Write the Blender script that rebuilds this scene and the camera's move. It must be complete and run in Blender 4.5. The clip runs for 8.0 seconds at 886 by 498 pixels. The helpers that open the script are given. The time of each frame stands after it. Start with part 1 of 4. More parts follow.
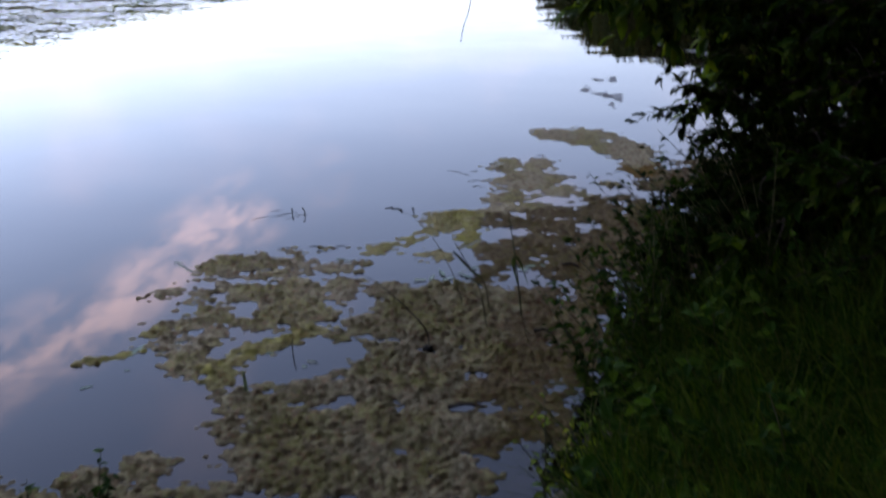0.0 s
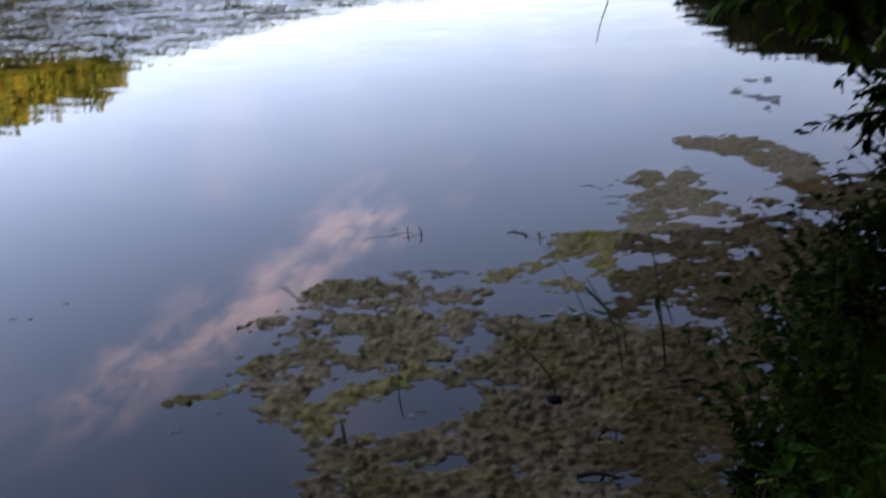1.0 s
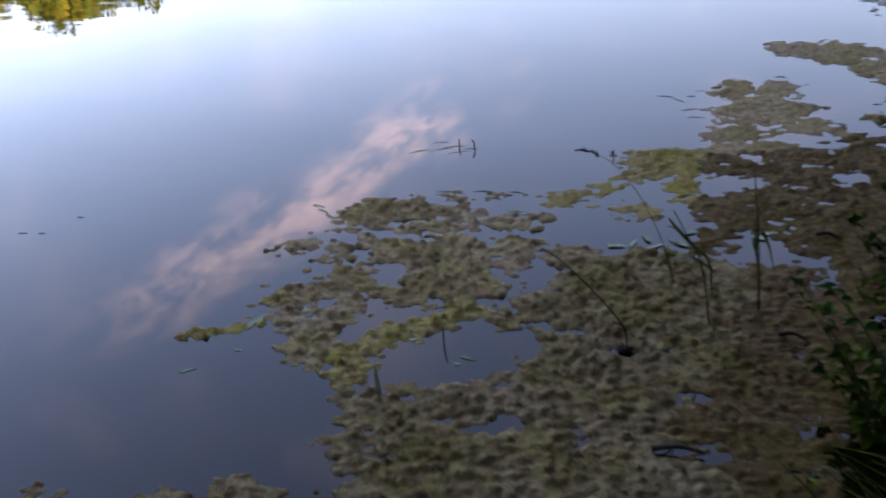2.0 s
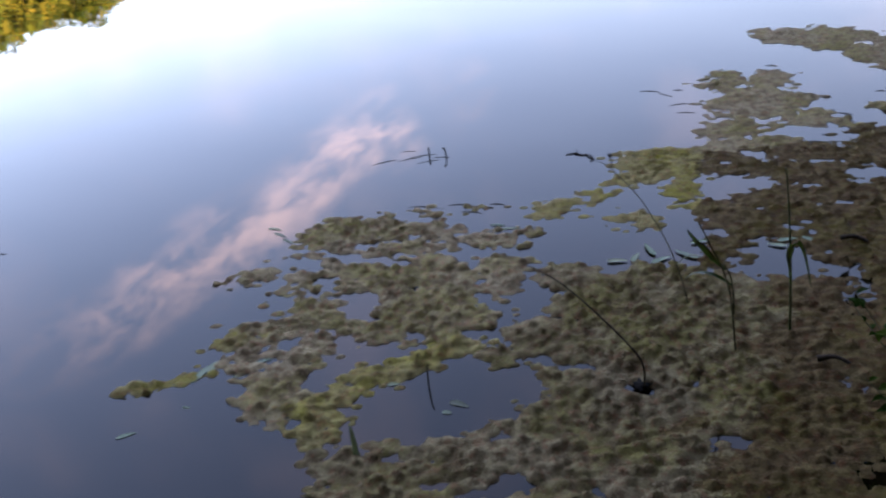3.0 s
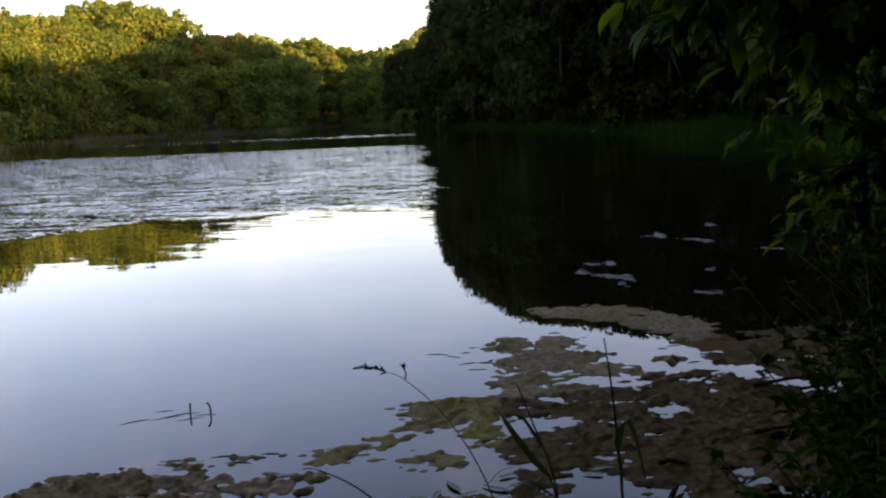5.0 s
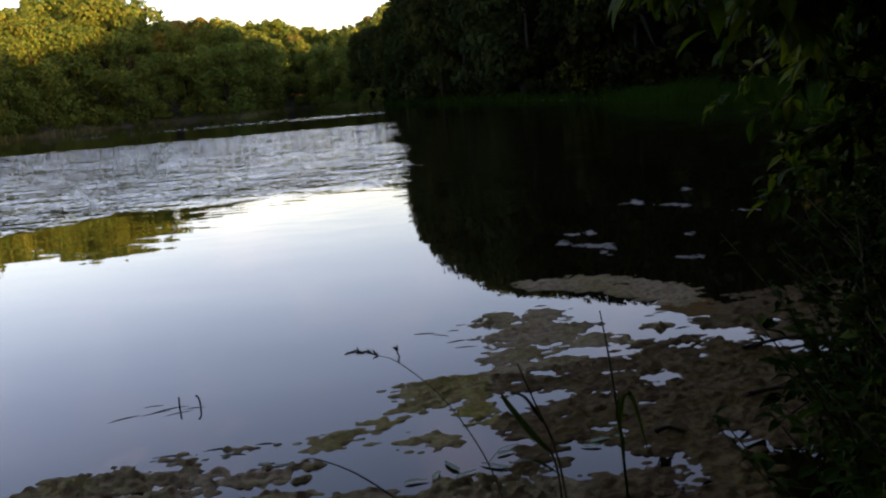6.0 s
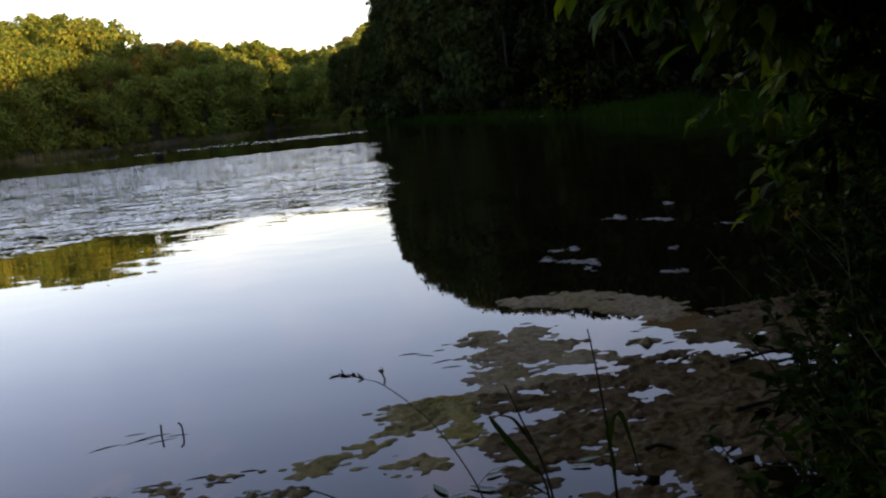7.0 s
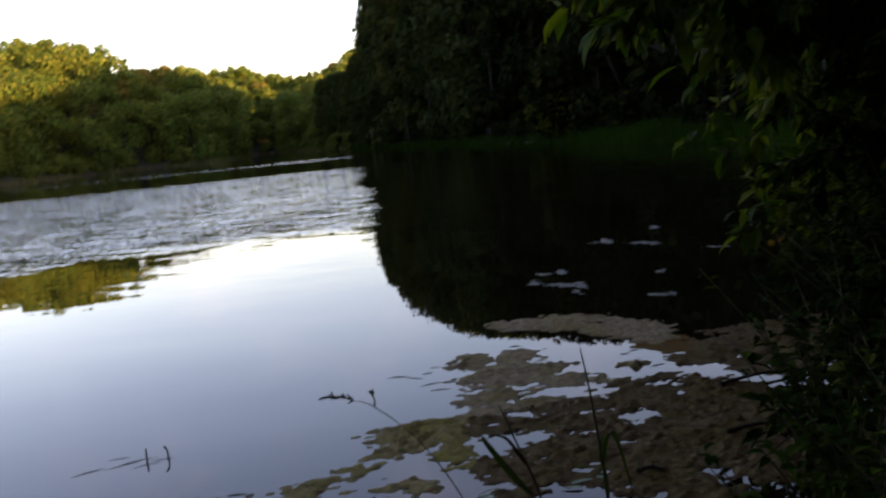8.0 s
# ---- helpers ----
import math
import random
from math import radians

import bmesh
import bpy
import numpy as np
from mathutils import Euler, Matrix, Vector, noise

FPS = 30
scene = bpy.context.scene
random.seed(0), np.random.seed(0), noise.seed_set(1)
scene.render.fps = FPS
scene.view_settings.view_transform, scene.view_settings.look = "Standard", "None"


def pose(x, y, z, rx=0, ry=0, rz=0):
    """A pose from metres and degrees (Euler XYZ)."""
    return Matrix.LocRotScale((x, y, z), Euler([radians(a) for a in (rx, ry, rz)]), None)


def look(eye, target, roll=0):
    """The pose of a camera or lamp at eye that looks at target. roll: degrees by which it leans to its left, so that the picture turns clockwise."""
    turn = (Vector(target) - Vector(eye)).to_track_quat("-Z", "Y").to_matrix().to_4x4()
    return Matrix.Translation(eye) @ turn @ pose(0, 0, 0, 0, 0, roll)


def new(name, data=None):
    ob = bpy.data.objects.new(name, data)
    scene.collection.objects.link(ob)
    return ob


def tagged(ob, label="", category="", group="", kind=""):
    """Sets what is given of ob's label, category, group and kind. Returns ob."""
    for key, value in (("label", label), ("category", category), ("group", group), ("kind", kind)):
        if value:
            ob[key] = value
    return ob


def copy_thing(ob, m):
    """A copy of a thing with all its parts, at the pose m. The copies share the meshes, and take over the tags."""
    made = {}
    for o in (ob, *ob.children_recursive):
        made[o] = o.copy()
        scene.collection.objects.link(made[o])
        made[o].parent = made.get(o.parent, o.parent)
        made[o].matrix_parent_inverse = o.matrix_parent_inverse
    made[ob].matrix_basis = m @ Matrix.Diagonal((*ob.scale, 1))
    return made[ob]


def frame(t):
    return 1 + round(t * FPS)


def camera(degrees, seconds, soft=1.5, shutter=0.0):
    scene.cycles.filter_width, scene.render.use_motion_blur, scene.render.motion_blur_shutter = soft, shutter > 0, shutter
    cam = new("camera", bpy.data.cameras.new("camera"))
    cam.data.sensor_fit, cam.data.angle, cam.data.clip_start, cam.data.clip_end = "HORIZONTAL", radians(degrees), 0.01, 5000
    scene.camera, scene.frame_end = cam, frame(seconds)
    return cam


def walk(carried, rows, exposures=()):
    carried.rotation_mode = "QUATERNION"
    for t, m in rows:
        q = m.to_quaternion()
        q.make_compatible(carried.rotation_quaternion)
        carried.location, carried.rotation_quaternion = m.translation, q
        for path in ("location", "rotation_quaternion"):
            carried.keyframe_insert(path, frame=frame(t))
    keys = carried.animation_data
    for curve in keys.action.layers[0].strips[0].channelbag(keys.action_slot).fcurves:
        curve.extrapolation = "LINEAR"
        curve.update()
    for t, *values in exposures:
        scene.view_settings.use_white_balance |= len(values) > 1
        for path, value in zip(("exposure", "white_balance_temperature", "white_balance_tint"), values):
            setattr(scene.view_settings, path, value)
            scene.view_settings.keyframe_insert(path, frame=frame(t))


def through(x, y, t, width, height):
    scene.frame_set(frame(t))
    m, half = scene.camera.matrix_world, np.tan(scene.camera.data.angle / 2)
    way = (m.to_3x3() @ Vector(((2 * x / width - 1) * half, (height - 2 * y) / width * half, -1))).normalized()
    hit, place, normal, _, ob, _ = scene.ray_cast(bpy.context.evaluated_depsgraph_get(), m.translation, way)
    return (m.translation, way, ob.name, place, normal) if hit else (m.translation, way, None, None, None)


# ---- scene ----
cam = camera(52.5, 8.0, soft=2.2, shutter=0.5)
PATH = [
    (0, (0.781, -2.364, 2.964), (0.523, -0.578, 2.101), -2.3),
    (0.5, (0.765, -2.047, 2.874), (0.415, -0.231, 2.113), -2.2),
    (1, (0.692, -1.625, 2.8), (0.148, 0.106, 1.958), -5.6),
    (1.5, (0.65, -1.297, 2.633), (0.041, 0.325, 1.634), -3.9),
    (2, (0.477, -0.959, 2.531), (-0.167, 0.643, 1.521), -6.2),
    (2.2, (0.453, -0.789, 2.48), (-0.271, 0.776, 1.467), -5.6),
    (3.3, (0.103, -0.292, 2.151), (-0.348, 1.382, 1.154), -5.2),
    (3.5, (0.073, -0.18, 2.012), (-0.317, 1.542, 1.074), -2.7),
    (3.7, (0.084, -0.145, 1.854), (-0.225, 1.683, 1.105), -3.9),
    (3.8, (0.072, -0.04, 1.749), (-0.158, 1.826, 1.068), -4.1),
    (3.9, (0.062, -0.021, 1.661), (-0.095, 1.879, 1.057), -4.3),
    (4, (0.096, 0.016, 1.586), (0.05, 1.952, 1.083), -4.4),
    (4.2, (0.04, -0.071, 1.561), (0.069, 1.897, 1.208), -3.2),
    (4.5, (0.039, -0.107, 1.538), (0.126, 1.867, 1.231), -2.4),
    (4.7, (0.077, -0.124, 1.496), (0.031, 1.854, 1.204), -1.4),
    (5.8, (0.033, -0.099, 1.505), (-0.035, 1.874, 1.184), -3.7),
    (6, (0.023, -0.078, 1.505), (-0.001, 1.891, 1.158), -5.0),
    (6.5, (-0.001, -0.076, 1.509), (0.002, 1.901, 1.209), -3.4),
    (7, (0.02, -0.034, 1.507), (0.037, 1.942, 1.195), -5.9),
    (7.5, (0.025, -0.02, 1.494), (-0.004, 1.954, 1.174), -4.4),
    (8, (-0.002, -0.021, 1.485), (0.053, 1.962, 1.226), -5.7),
]
EXPOSURES = [(0.0, 3.57, 7500, 45), (0.5, 3.52, 7500, 45), (1.0, 3.09, 7500, 45), (1.5, 2.84, 7500, 45), (2.0, 3.62, 7500, 45), (3.3, 3.92, 7500, 45),
             (3.5, 3.93, 7500, 45), (3.8, 3.47, 7650, 45), (4.0, 2.85, 7600, 45), (4.5, 2.63, 7600, 45), (6.0, 2.28, 7700, 45), (8.0, 2.4, 7700, 45)]
walk(cam, [(t, look(eye, target, roll)) for t, eye, target, roll in PATH], EXPOSURES)

# ---- world, sun ----
SUN_EL, SUN_AZ = radians(5.7), radians(127)      # azimuth clockwise from +y
to_sun = Vector((math.sin(SUN_AZ) * math.cos(SUN_EL), math.cos(SUN_AZ) * math.cos(SUN_EL), math.sin(SUN_EL)))
sun_data = bpy.data.lights.new("sun", "SUN")
sun_data.energy, sun_data.angle, sun_data.color = 2.9, radians(0.6), (1.0, 0.72, 0.34)
sun = new("sun", sun_data)
sun.matrix_world = look(to_sun * 50, (0, 0, 0))


def sky_dir(az, el):
    a, e = radians(az), radians(el)
    return Vector((math.sin(a) * math.cos(e), math.cos(a) * math.cos(e), math.sin(e)))


def build_world():
    w = bpy.data.worlds.new("evening_sky")
    scene.world = w
    w.use_nodes = True
    nt = w.node_tree
    nt.nodes.clear()
    N, L = nt.nodes.new, nt.links.new
    sky = N("ShaderNodeTexSky")
    sky.sky_type, sky.sun_disc = "NISHITA", False
    sky.sun_elevation, sky.sun_rotation = SUN_EL, SUN_AZ
    sky.air_density, sky.dust_density, sky.ozone_density = 1.0, 0.55, 2.0
    tc = N("ShaderNodeTexCoord")

    def math_node(op, a, b=None):
        n = N("ShaderNodeMath")
        n.operation = op
        for k, v in enumerate((a, b)):
            if v is None:
                continue
            if isinstance(v, (int, float)):
                n.inputs[k].default_value = v
            else:
                L(v, n.inputs[k])
        return n.outputs[0]

    def dot(vec):
        n = N("ShaderNodeVectorMath")
        n.operation = "DOT_PRODUCT"
        L(tc.outputs["Generated"], n.inputs[0])
        n.inputs[1].default_value = vec
        return n.outputs["Value"]

    def ramp(value, a, b, lo=0.0, hi=1.0):
        n = N("ShaderNodeMapRange")
        n.interpolation_type = "SMOOTHSTEP"
        L(value, n.inputs[0])
        for k, v in zip((1, 2, 3, 4), (a, b, lo, hi)):
            n.inputs[k].default_value = v
        return n.outputs[0]

    # a long drift of sunset cloud, high on the far side of the lake
    A, B = sky_dir(-20, 21.6), sky_dir(-52, 31.2)
    across = A.cross(B).normalized()
    along = (B - A * A.dot(B)).normalized()
    wob = N("ShaderNodeTexNoise")
    wob.inputs["Scale"].default_value, wob.inputs["Detail"].default_value = 7, 6
    L(tc.outputs["Generated"], wob.inputs["Vector"])
    drawn = N("ShaderNodeCombineXYZ")
    L(math_node("MULTIPLY", dot(along), 0.45), drawn.inputs[0])
    L(dot(across), drawn.inputs[1])
    L(dot(A), drawn.inputs[2])
    fine = N("ShaderNodeTexNoise")
    fine.inputs["Scale"].default_value, fine.inputs["Detail"].default_value, fine.inputs["Roughness"].default_value = 34, 8, 0.62
    fine.inputs["Distortion"].default_value = 0.15
    L(drawn.outputs[0], fine.inputs["Vector"])
    off = math_node("MULTIPLY", math_node("SUBTRACT", wob.outputs["Fac"], 0.5), 0.10)
    side = math_node("ABSOLUTE", math_node("ADD", dot(across), off))
    core = ramp(side, 0.0, 0.056, 1.0, 0.0)
    ends = math_node("MULTIPLY", ramp(dot(along), -0.015, 0.03), ramp(dot(along), 0.28, 0.52, 1.0, 0.0))
    tex = ramp(fine.outputs["Fac"], 0.34, 0.68)
    streak = math_node("MULTIPLY", math_node("MULTIPLY", core, ends), tex)
    blob2 = math_node("MULTIPLY", ramp(dot(sky_dir(-16.2, 20.6)), math.cos(radians(2.6)), math.cos(radians(0.3))), tex)
    veil = math_node("MULTIPLY", ramp(wob.outputs["Fac"], 0.45, 0.75), 0.05)
    fac = math_node("MAXIMUM", math_node("MULTIPLY", streak, 0.38), math_node("MULTIPLY", blob2, 0.05))
    fac = math_node("MAXIMUM", fac, veil)
    mix = N("ShaderNodeMix")
    mix.data_type = "RGBA"
    L(fac, mix.inputs["Factor"])
    L(sky.outputs[0], mix.inputs["A"])
    mix.inputs["B"].default_value = (*CLOUD, 1)
    bg = N("ShaderNodeBackground")
    L(mix.outputs["Result"], bg.inputs["Color"])
    bg.inputs["Strength"].default_value = SKY
    out = N("ShaderNodeOutputWorld")
    L(bg.outputs[0], out.inputs[0])


SKY, CLOUD = 0.15, (6.6, 5.7, 5.0)
build_world()


# ---- materials ----
class Mat:
    """A node material and short ways to add its nodes."""

    def __init__(self, name):
        self.m = bpy.data.materials.new(name)
        self.m.use_nodes = True
        self.nt = self.m.node_tree
        self.b = self.nt.nodes["Principled BSDF"]
        self.out = self.nt.nodes["Material Output"]

    def n(self, kind, **values):
        node = self.nt.nodes.new(kind)
        for k, v in values.items():
            node.inputs[k].default_value = v
        return node

    def link(self, a, b):
        self.nt.links.new(a, b)

    def pos(self):
        return self.n("ShaderNodeNewGeometry").outputs["Position"]

    def noise(self, scale, detail=4, vec=None, rough=0.55):
        t = self.n("ShaderNodeTexNoise", Scale=scale, Detail=detail, Roughness=rough)
        self.link(vec or self.pos(), t.inputs["Vector"])
        return t.outputs["Fac"]

    def ramp(self, fac, *stops):
        r = self.nt.nodes.new("ShaderNodeValToRGB")
        while len(r.color_ramp.elements) < len(stops):
            r.color_ramp.elements.new(0.5)
        for e, (p, c) in zip(r.color_ramp.elements, stops):
            e.position, e.color = p, (*c, 1)
        self.link(fac, r.inputs[0])
        return r.outputs[0]

    def span(self, fac, a, b, lo=0.0, hi=1.0):
        r = self.n("ShaderNodeMapRange")
        r.interpolation_type = "SMOOTHSTEP"
        self.link(fac, r.inputs[0])
        for k, v in zip((1, 2, 3, 4), (a, b, lo, hi)):
            r.inputs[k].default_value = v
        return r.outputs[0]

    def calc(self, op, a, b):
        r = self.n("ShaderNodeMath")
        r.operation = op
        for k, v in enumerate((a, b)):
            if isinstance(v, (int, float)):
                r.inputs[k].default_value = v
            else:
                self.link(v, r.inputs[k])
        return r.outputs[0]

    def vec(self, op, a, b):
        r = self.n("ShaderNodeVectorMath")
        r.operation = op
        for k, v in enumerate((a, b)):
            if isinstance(v, tuple):
                r.inputs[k].default_value = v
            elif v is not None:
                self.link(v, r.inputs[k])
        return r.outputs[0]

    def mix(self, fac, a, b, how="MIX"):
        r = self.nt.nodes.new("ShaderNodeMix")
        r.data_type, r.blend_type = "RGBA", how
        for key, v in (("Factor", fac), ("A", a), ("B", b)):
            if isinstance(v, (int, float)):
                r.inputs[key].default_value = v
            elif isinstance(v, tuple):
                r.inputs[key].default_value = (*v, 1)
            else:
                self.link(v, r.inputs[key])
        return r.outputs["Result"]

    def bump(self, height, distance, strength=1.0):
        bn = self.n("ShaderNodeBump", Distance=distance, Strength=strength)
        self.link(height, bn.inputs["Height"])
        self.link(bn.outputs[0], self.b.inputs["Normal"])
        return bn


def leaf_material(name, colours, rough=0.45, shine=0.4, through=0.25, patch=1.2):
    """Foliage: each leaf, each plant and each patch a little different; some light passes through the blade."""
    k = Mat(name)
    isl = k.n("ShaderNodeNewGeometry").outputs["Random Per Island"]
    ob = k.n("ShaderNodeObjectInfo").outputs["Random"]
    base = k.ramp(isl, *[((i + 0.5) / len(colours), c) for i, c in enumerate(colours)])
    tone = k.ramp(ob, (0.0, (0.72, 0.8, 0.7)), (0.55, (1.0, 1.0, 1.0)), (1.0, (1.3, 1.08, 0.9)))
    col = k.mix(1.0, base, tone, "MULTIPLY")
    spots = k.span(k.noise(patch, 4), 0.3, 0.75, 0.7, 1.2)
    col = k.mix(1.0, col, k.ramp(spots, (0.0, (0, 0, 0)), (1.0, (1, 1, 1))), "MULTIPLY")
    k.link(col, k.b.inputs["Base Color"])
    k.b.inputs["Roughness"].default_value = rough
    k.b.inputs["Specular IOR Level"].default_value = shine
    tr = k.n("ShaderNodeBsdfTranslucent")
    k.link(k.mix(1.0, col, (1.1, 1.25, 0.5), "MULTIPLY"), tr.inputs["Color"])
    ms = k.n("ShaderNodeMixShader", Fac=through)
    k.link(k.b.outputs[0], ms.inputs[1])
    k.link(tr.outputs[0], ms.inputs[2])
    k.link(ms.outputs[0], k.out.inputs["Surface"])
    return k.m


def bark_material(name, dark, light, scale=14):
    k = Mat(name)
    co = k.n("ShaderNodeTexCoord").outputs["Object"]
    mp = k.n("ShaderNodeMapping")
    mp.inputs["Scale"].default_value = (1, 1, 0.25)
    k.link(co, mp.inputs["Vector"])
    f = k.noise(scale, 6, mp.outputs[0])
    g = k.noise(2.0, 3, co)
    col = k.mix(k.span(g, 0.35, 0.7), k.ramp(f, (0.3, dark), (0.7, light)), k.ramp(f, (0.3, dark), (0.75, tuple(c * 0.7 for c in light))))
    k.link(col, k.b.inputs["Base Color"])
    k.b.inputs["Roughness"].default_value = 0.9
    k.b.inputs["Specular IOR Level"].default_value = 0.1
    k.bump(f, 0.01)
    return k.m


RIPPLE = 1.1


def water_material():
    k = Mat("lake_water")
    k.b.inputs["Base Color"].default_value = (0.0055, 0.0038, 0.0015, 1)
    k.b.inputs["Roughness"].default_value = 0.015
    k.b.inputs["IOR"].default_value = 1.333
    sep = k.n("ShaderNodeSeparateXYZ")
    k.link(k.pos(), sep.inputs[0])
    x, y = sep.outputs[0], sep.outputs[1]
    # wind roughens the middle of the lake; the near bay and the strip below the far bank lie calm
    wander = k.calc("MULTIPLY", k.calc("SUBTRACT", k.noise(0.22, 3), 0.5), 3.2)
    front = k.calc("ADD", k.calc("ADD", y, k.calc("MULTIPLY", x, -0.05)), wander)
    westward = k.calc("ADD", k.calc("MULTIPLY", k.calc("ADD", x, 5.0), -1.6), y)
    reach = k.calc("MAXIMUM", front, k.calc("MINIMUM", westward, k.calc("ADD", front, 4.0)))
    windy = k.span(reach, 13.8, 17.2)
    edge = k.calc("ADD", y, k.calc("MULTIPLY", wander, 0.8))
    streak = k.calc("MULTIPLY", k.span(edge, 74.0, 80.0), k.span(edge, 84.0, 92.0, 0.55, 0.0))
    lee = k.calc("MAXIMUM", k.span(edge, 46.5, 51.5, 1.0, 0.0), streak)
    gust = k.span(k.noise(0.09, 4), 0.3, 0.6, 0.7, 1.0)
    mask = k.calc("MULTIPLY", k.calc("MULTIPLY", windy, lee), gust)

    def slopes(scale, detail, sx, sy, turn):
        """Waves as tilts of the surface: crests run along x, so it tilts mostly along y."""
        mp = k.n("ShaderNodeMapping")
        mp.inputs["Scale"].default_value = (sx, sy, 1.0)
        mp.inputs["Rotation"].default_value = (0, 0, radians(turn))
        k.link(k.pos(), mp.inputs["Vector"])
        t = k.n("ShaderNodeTexNoise", Scale=scale, Detail=detail, Roughness=0.5)
        k.link(mp.outputs[0], t.inputs["Vector"])
        return k.vec("SUBTRACT", t.outputs["Color"], (0.5, 0.5, 0.5))

    groups = k.span(k.noise(1.2, 4, None, 0.6), 0.34, 0.66, 0.45, 1.15)
    sheltered = k.span(k.calc("ADD", k.calc("ADD", x, k.calc("MULTIPLY", y, 0.06)), k.calc("MULTIPLY", wander, 0.5)), -0.7, 0.6, RIPPLE, 0.12)
    mask = k.calc("MULTIPLY", k.calc("MULTIPLY", mask, groups), sheltered)
    wind = k.vec("ADD", slopes(17.0, 1, 0.6, 1.0, 5), k.vec("MULTIPLY", slopes(3.6, 3, 0.3, 1.0, 5), (0.9, 1.0, 0.0)))
    wind = k.vec("MULTIPLY", k.vec("MULTIPLY", wind, (1.2, 0.9, 0.0)), mask)
    calm = k.vec("MULTIPLY", slopes(1.6, 3, 0.35, 1.0, 5), (0.004, 0.014, 0.0))
    stir = k.vec("MULTIPLY", slopes(5.0, 3, 0.3, 1.0, 5), (0.016, 0.04, 0.0))
    calm = k.vec("ADD", calm, k.vec("MULTIPLY", stir, k.span(reach, 7.5, 13.0)))
    tilt = k.vec("ADD", k.vec("ADD", wind, calm), (0.0, 0.0, 1.0))
    k.link(k.vec("NORMALIZE", tilt, None), k.b.inputs["Normal"])
    return k.m


def algae_material(name, pale, green, brown):
    k = Mat(name)
    big, mid, small = k.noise(2.4, 5), k.noise(13, 6, None, 0.62), k.noise(75, 6, None, 0.65)
    col = k.mix(k.span(big, 0.38, 0.62), pale, green)
    col = k.mix(k.span(mid, 0.42, 0.68), col, brown)
    col = k.mix(k.span(k.noise(26, 5, None, 0.6), 0.45, 0.62, 0.0, 0.5), col, tuple(c * 0.6 for c in brown))
    col = k.mix(k.span(small, 0.4, 0.75, 0.0, 0.5), col, tuple(c * 0.45 for c in brown))
    col = k.mix(k.span(k.noise(34, 4, None, 0.6), 0.52, 0.66, 0.0, 0.6), col, (min(1.0, brown[0] * 1.45), brown[1] * 0.95, brown[2] * 0.95))
    col = k.mix(k.span(k.noise(52, 4, None, 0.6), 0.56, 0.7, 0.0, 0.6), col, tuple(c * 1.2 for c in pale))
    # wet, dark rim where it dips to the water
    sep = k.n("ShaderNodeSeparateXYZ")
    k.link(k.pos(), sep.inputs[0])
    col = k.mix(k.span(sep.outputs[2], 0.0, 0.006, 0.35, 0.0), col, tuple(c * 0.45 for c in brown))
    k.link(col, k.b.inputs["Base Color"])
    k.b.inputs["Roughness"].default_value = 0.7
    k.b.inputs["Specular IOR Level"].default_value = 0.04
    k.bump(k.calc("ADD", small, k.calc("MULTIPLY", k.noise(170, 3), 0.5)), 0.02)
    return k.m


def earth_material():
    k = Mat("bank_earth")
    big, mid, small = k.noise(0.35, 4), k.noise(3.5, 5), k.noise(40, 5)
    col = k.mix(k.span(big, 0.35, 0.65), (0.018, 0.026, 0.007), (0.03, 0.027, 0.012))
    col = k.mix(k.span(mid, 0.45, 0.7), col, (0.032, 0.024, 0.014))
    col = k.mix(k.span(small, 0.3, 0.75, 0.0, 0.7), col, (0.015, 0.013, 0.008))
    sep = k.n("ShaderNodeSeparateXYZ")
    k.link(k.pos(), sep.inputs[0])
    col = k.mix(k.span(sep.outputs[2], 0.1, 0.45, 0.75, 0.0), col, (0.055, 0.036, 0.015))
    k.link(col, k.b.inputs["Base Color"])
    k.b.inputs["Roughness"].default_value = 0.95
    k.bump(k.calc("ADD", small, k.calc("MULTIPLY", mid, 2.0)), 0.03)
    return k.m


M_WATER = water_material()
M_EARTH = earth_material()
M_ALGAE = algae_material("algae_tan", (0.41, 0.315, 0.18), (0.31, 0.255, 0.09), (0.225, 0.15, 0.08))
# the tan algae darkened by about a quarter to hold the near shore's shade
M_ALGAE_HALF_SHADE = algae_material("algae_olive_half_shade", (0.3, 0.23, 0.125), (0.215, 0.178, 0.055), (0.155, 0.1, 0.05))
# brown is the algae's own; its darkness holds the shade near the bank
M_ALGAE_BROWN_SHADE = algae_material("algae_brown_in_shade", (0.175, 0.118, 0.052), (0.125, 0.092, 0.023), (0.085, 0.045, 0.019))
M_ALGAE_Y = algae_material("algae_yellow_green", (0.39, 0.31, 0.125), (0.32, 0.27, 0.05), (0.23, 0.165, 0.065))
M_SUNK = algae_material("drowned_algae", (0.2, 0.1, 0.015), (0.17, 0.09, 0.012), (0.12, 0.055, 0.008))
M_SCUM = algae_material("pale_scum", (0.36, 0.34, 0.31), (0.3, 0.3, 0.26), (0.2, 0.19, 0.16))
M_WOODS = leaf_material("woodland_leaves", [(0.052, 0.105, 0.02), (0.075, 0.13, 0.022), (0.115, 0.155, 0.024), (0.155, 0.165, 0.026)], 0.7, 0.08, 0.2, 0.25)
M_AUTUMN = leaf_material("turning_leaves", [(0.12, 0.12, 0.024), (0.15, 0.12, 0.024), (0.17, 0.105, 0.026), (0.1, 0.125, 0.024)], 0.7, 0.08, 0.2, 0.25)
# M_SHADE and M_DIM: woodland leaves with two depths of shade put into the colour
M_SHADE = leaf_material("shade_painted_woodland_leaves", [(0.004, 0.008, 0.002), (0.007, 0.012, 0.0025), (0.011, 0.016, 0.003), (0.022, 0.022, 0.005)], 0.85, 0.03, 0.12, 0.3)
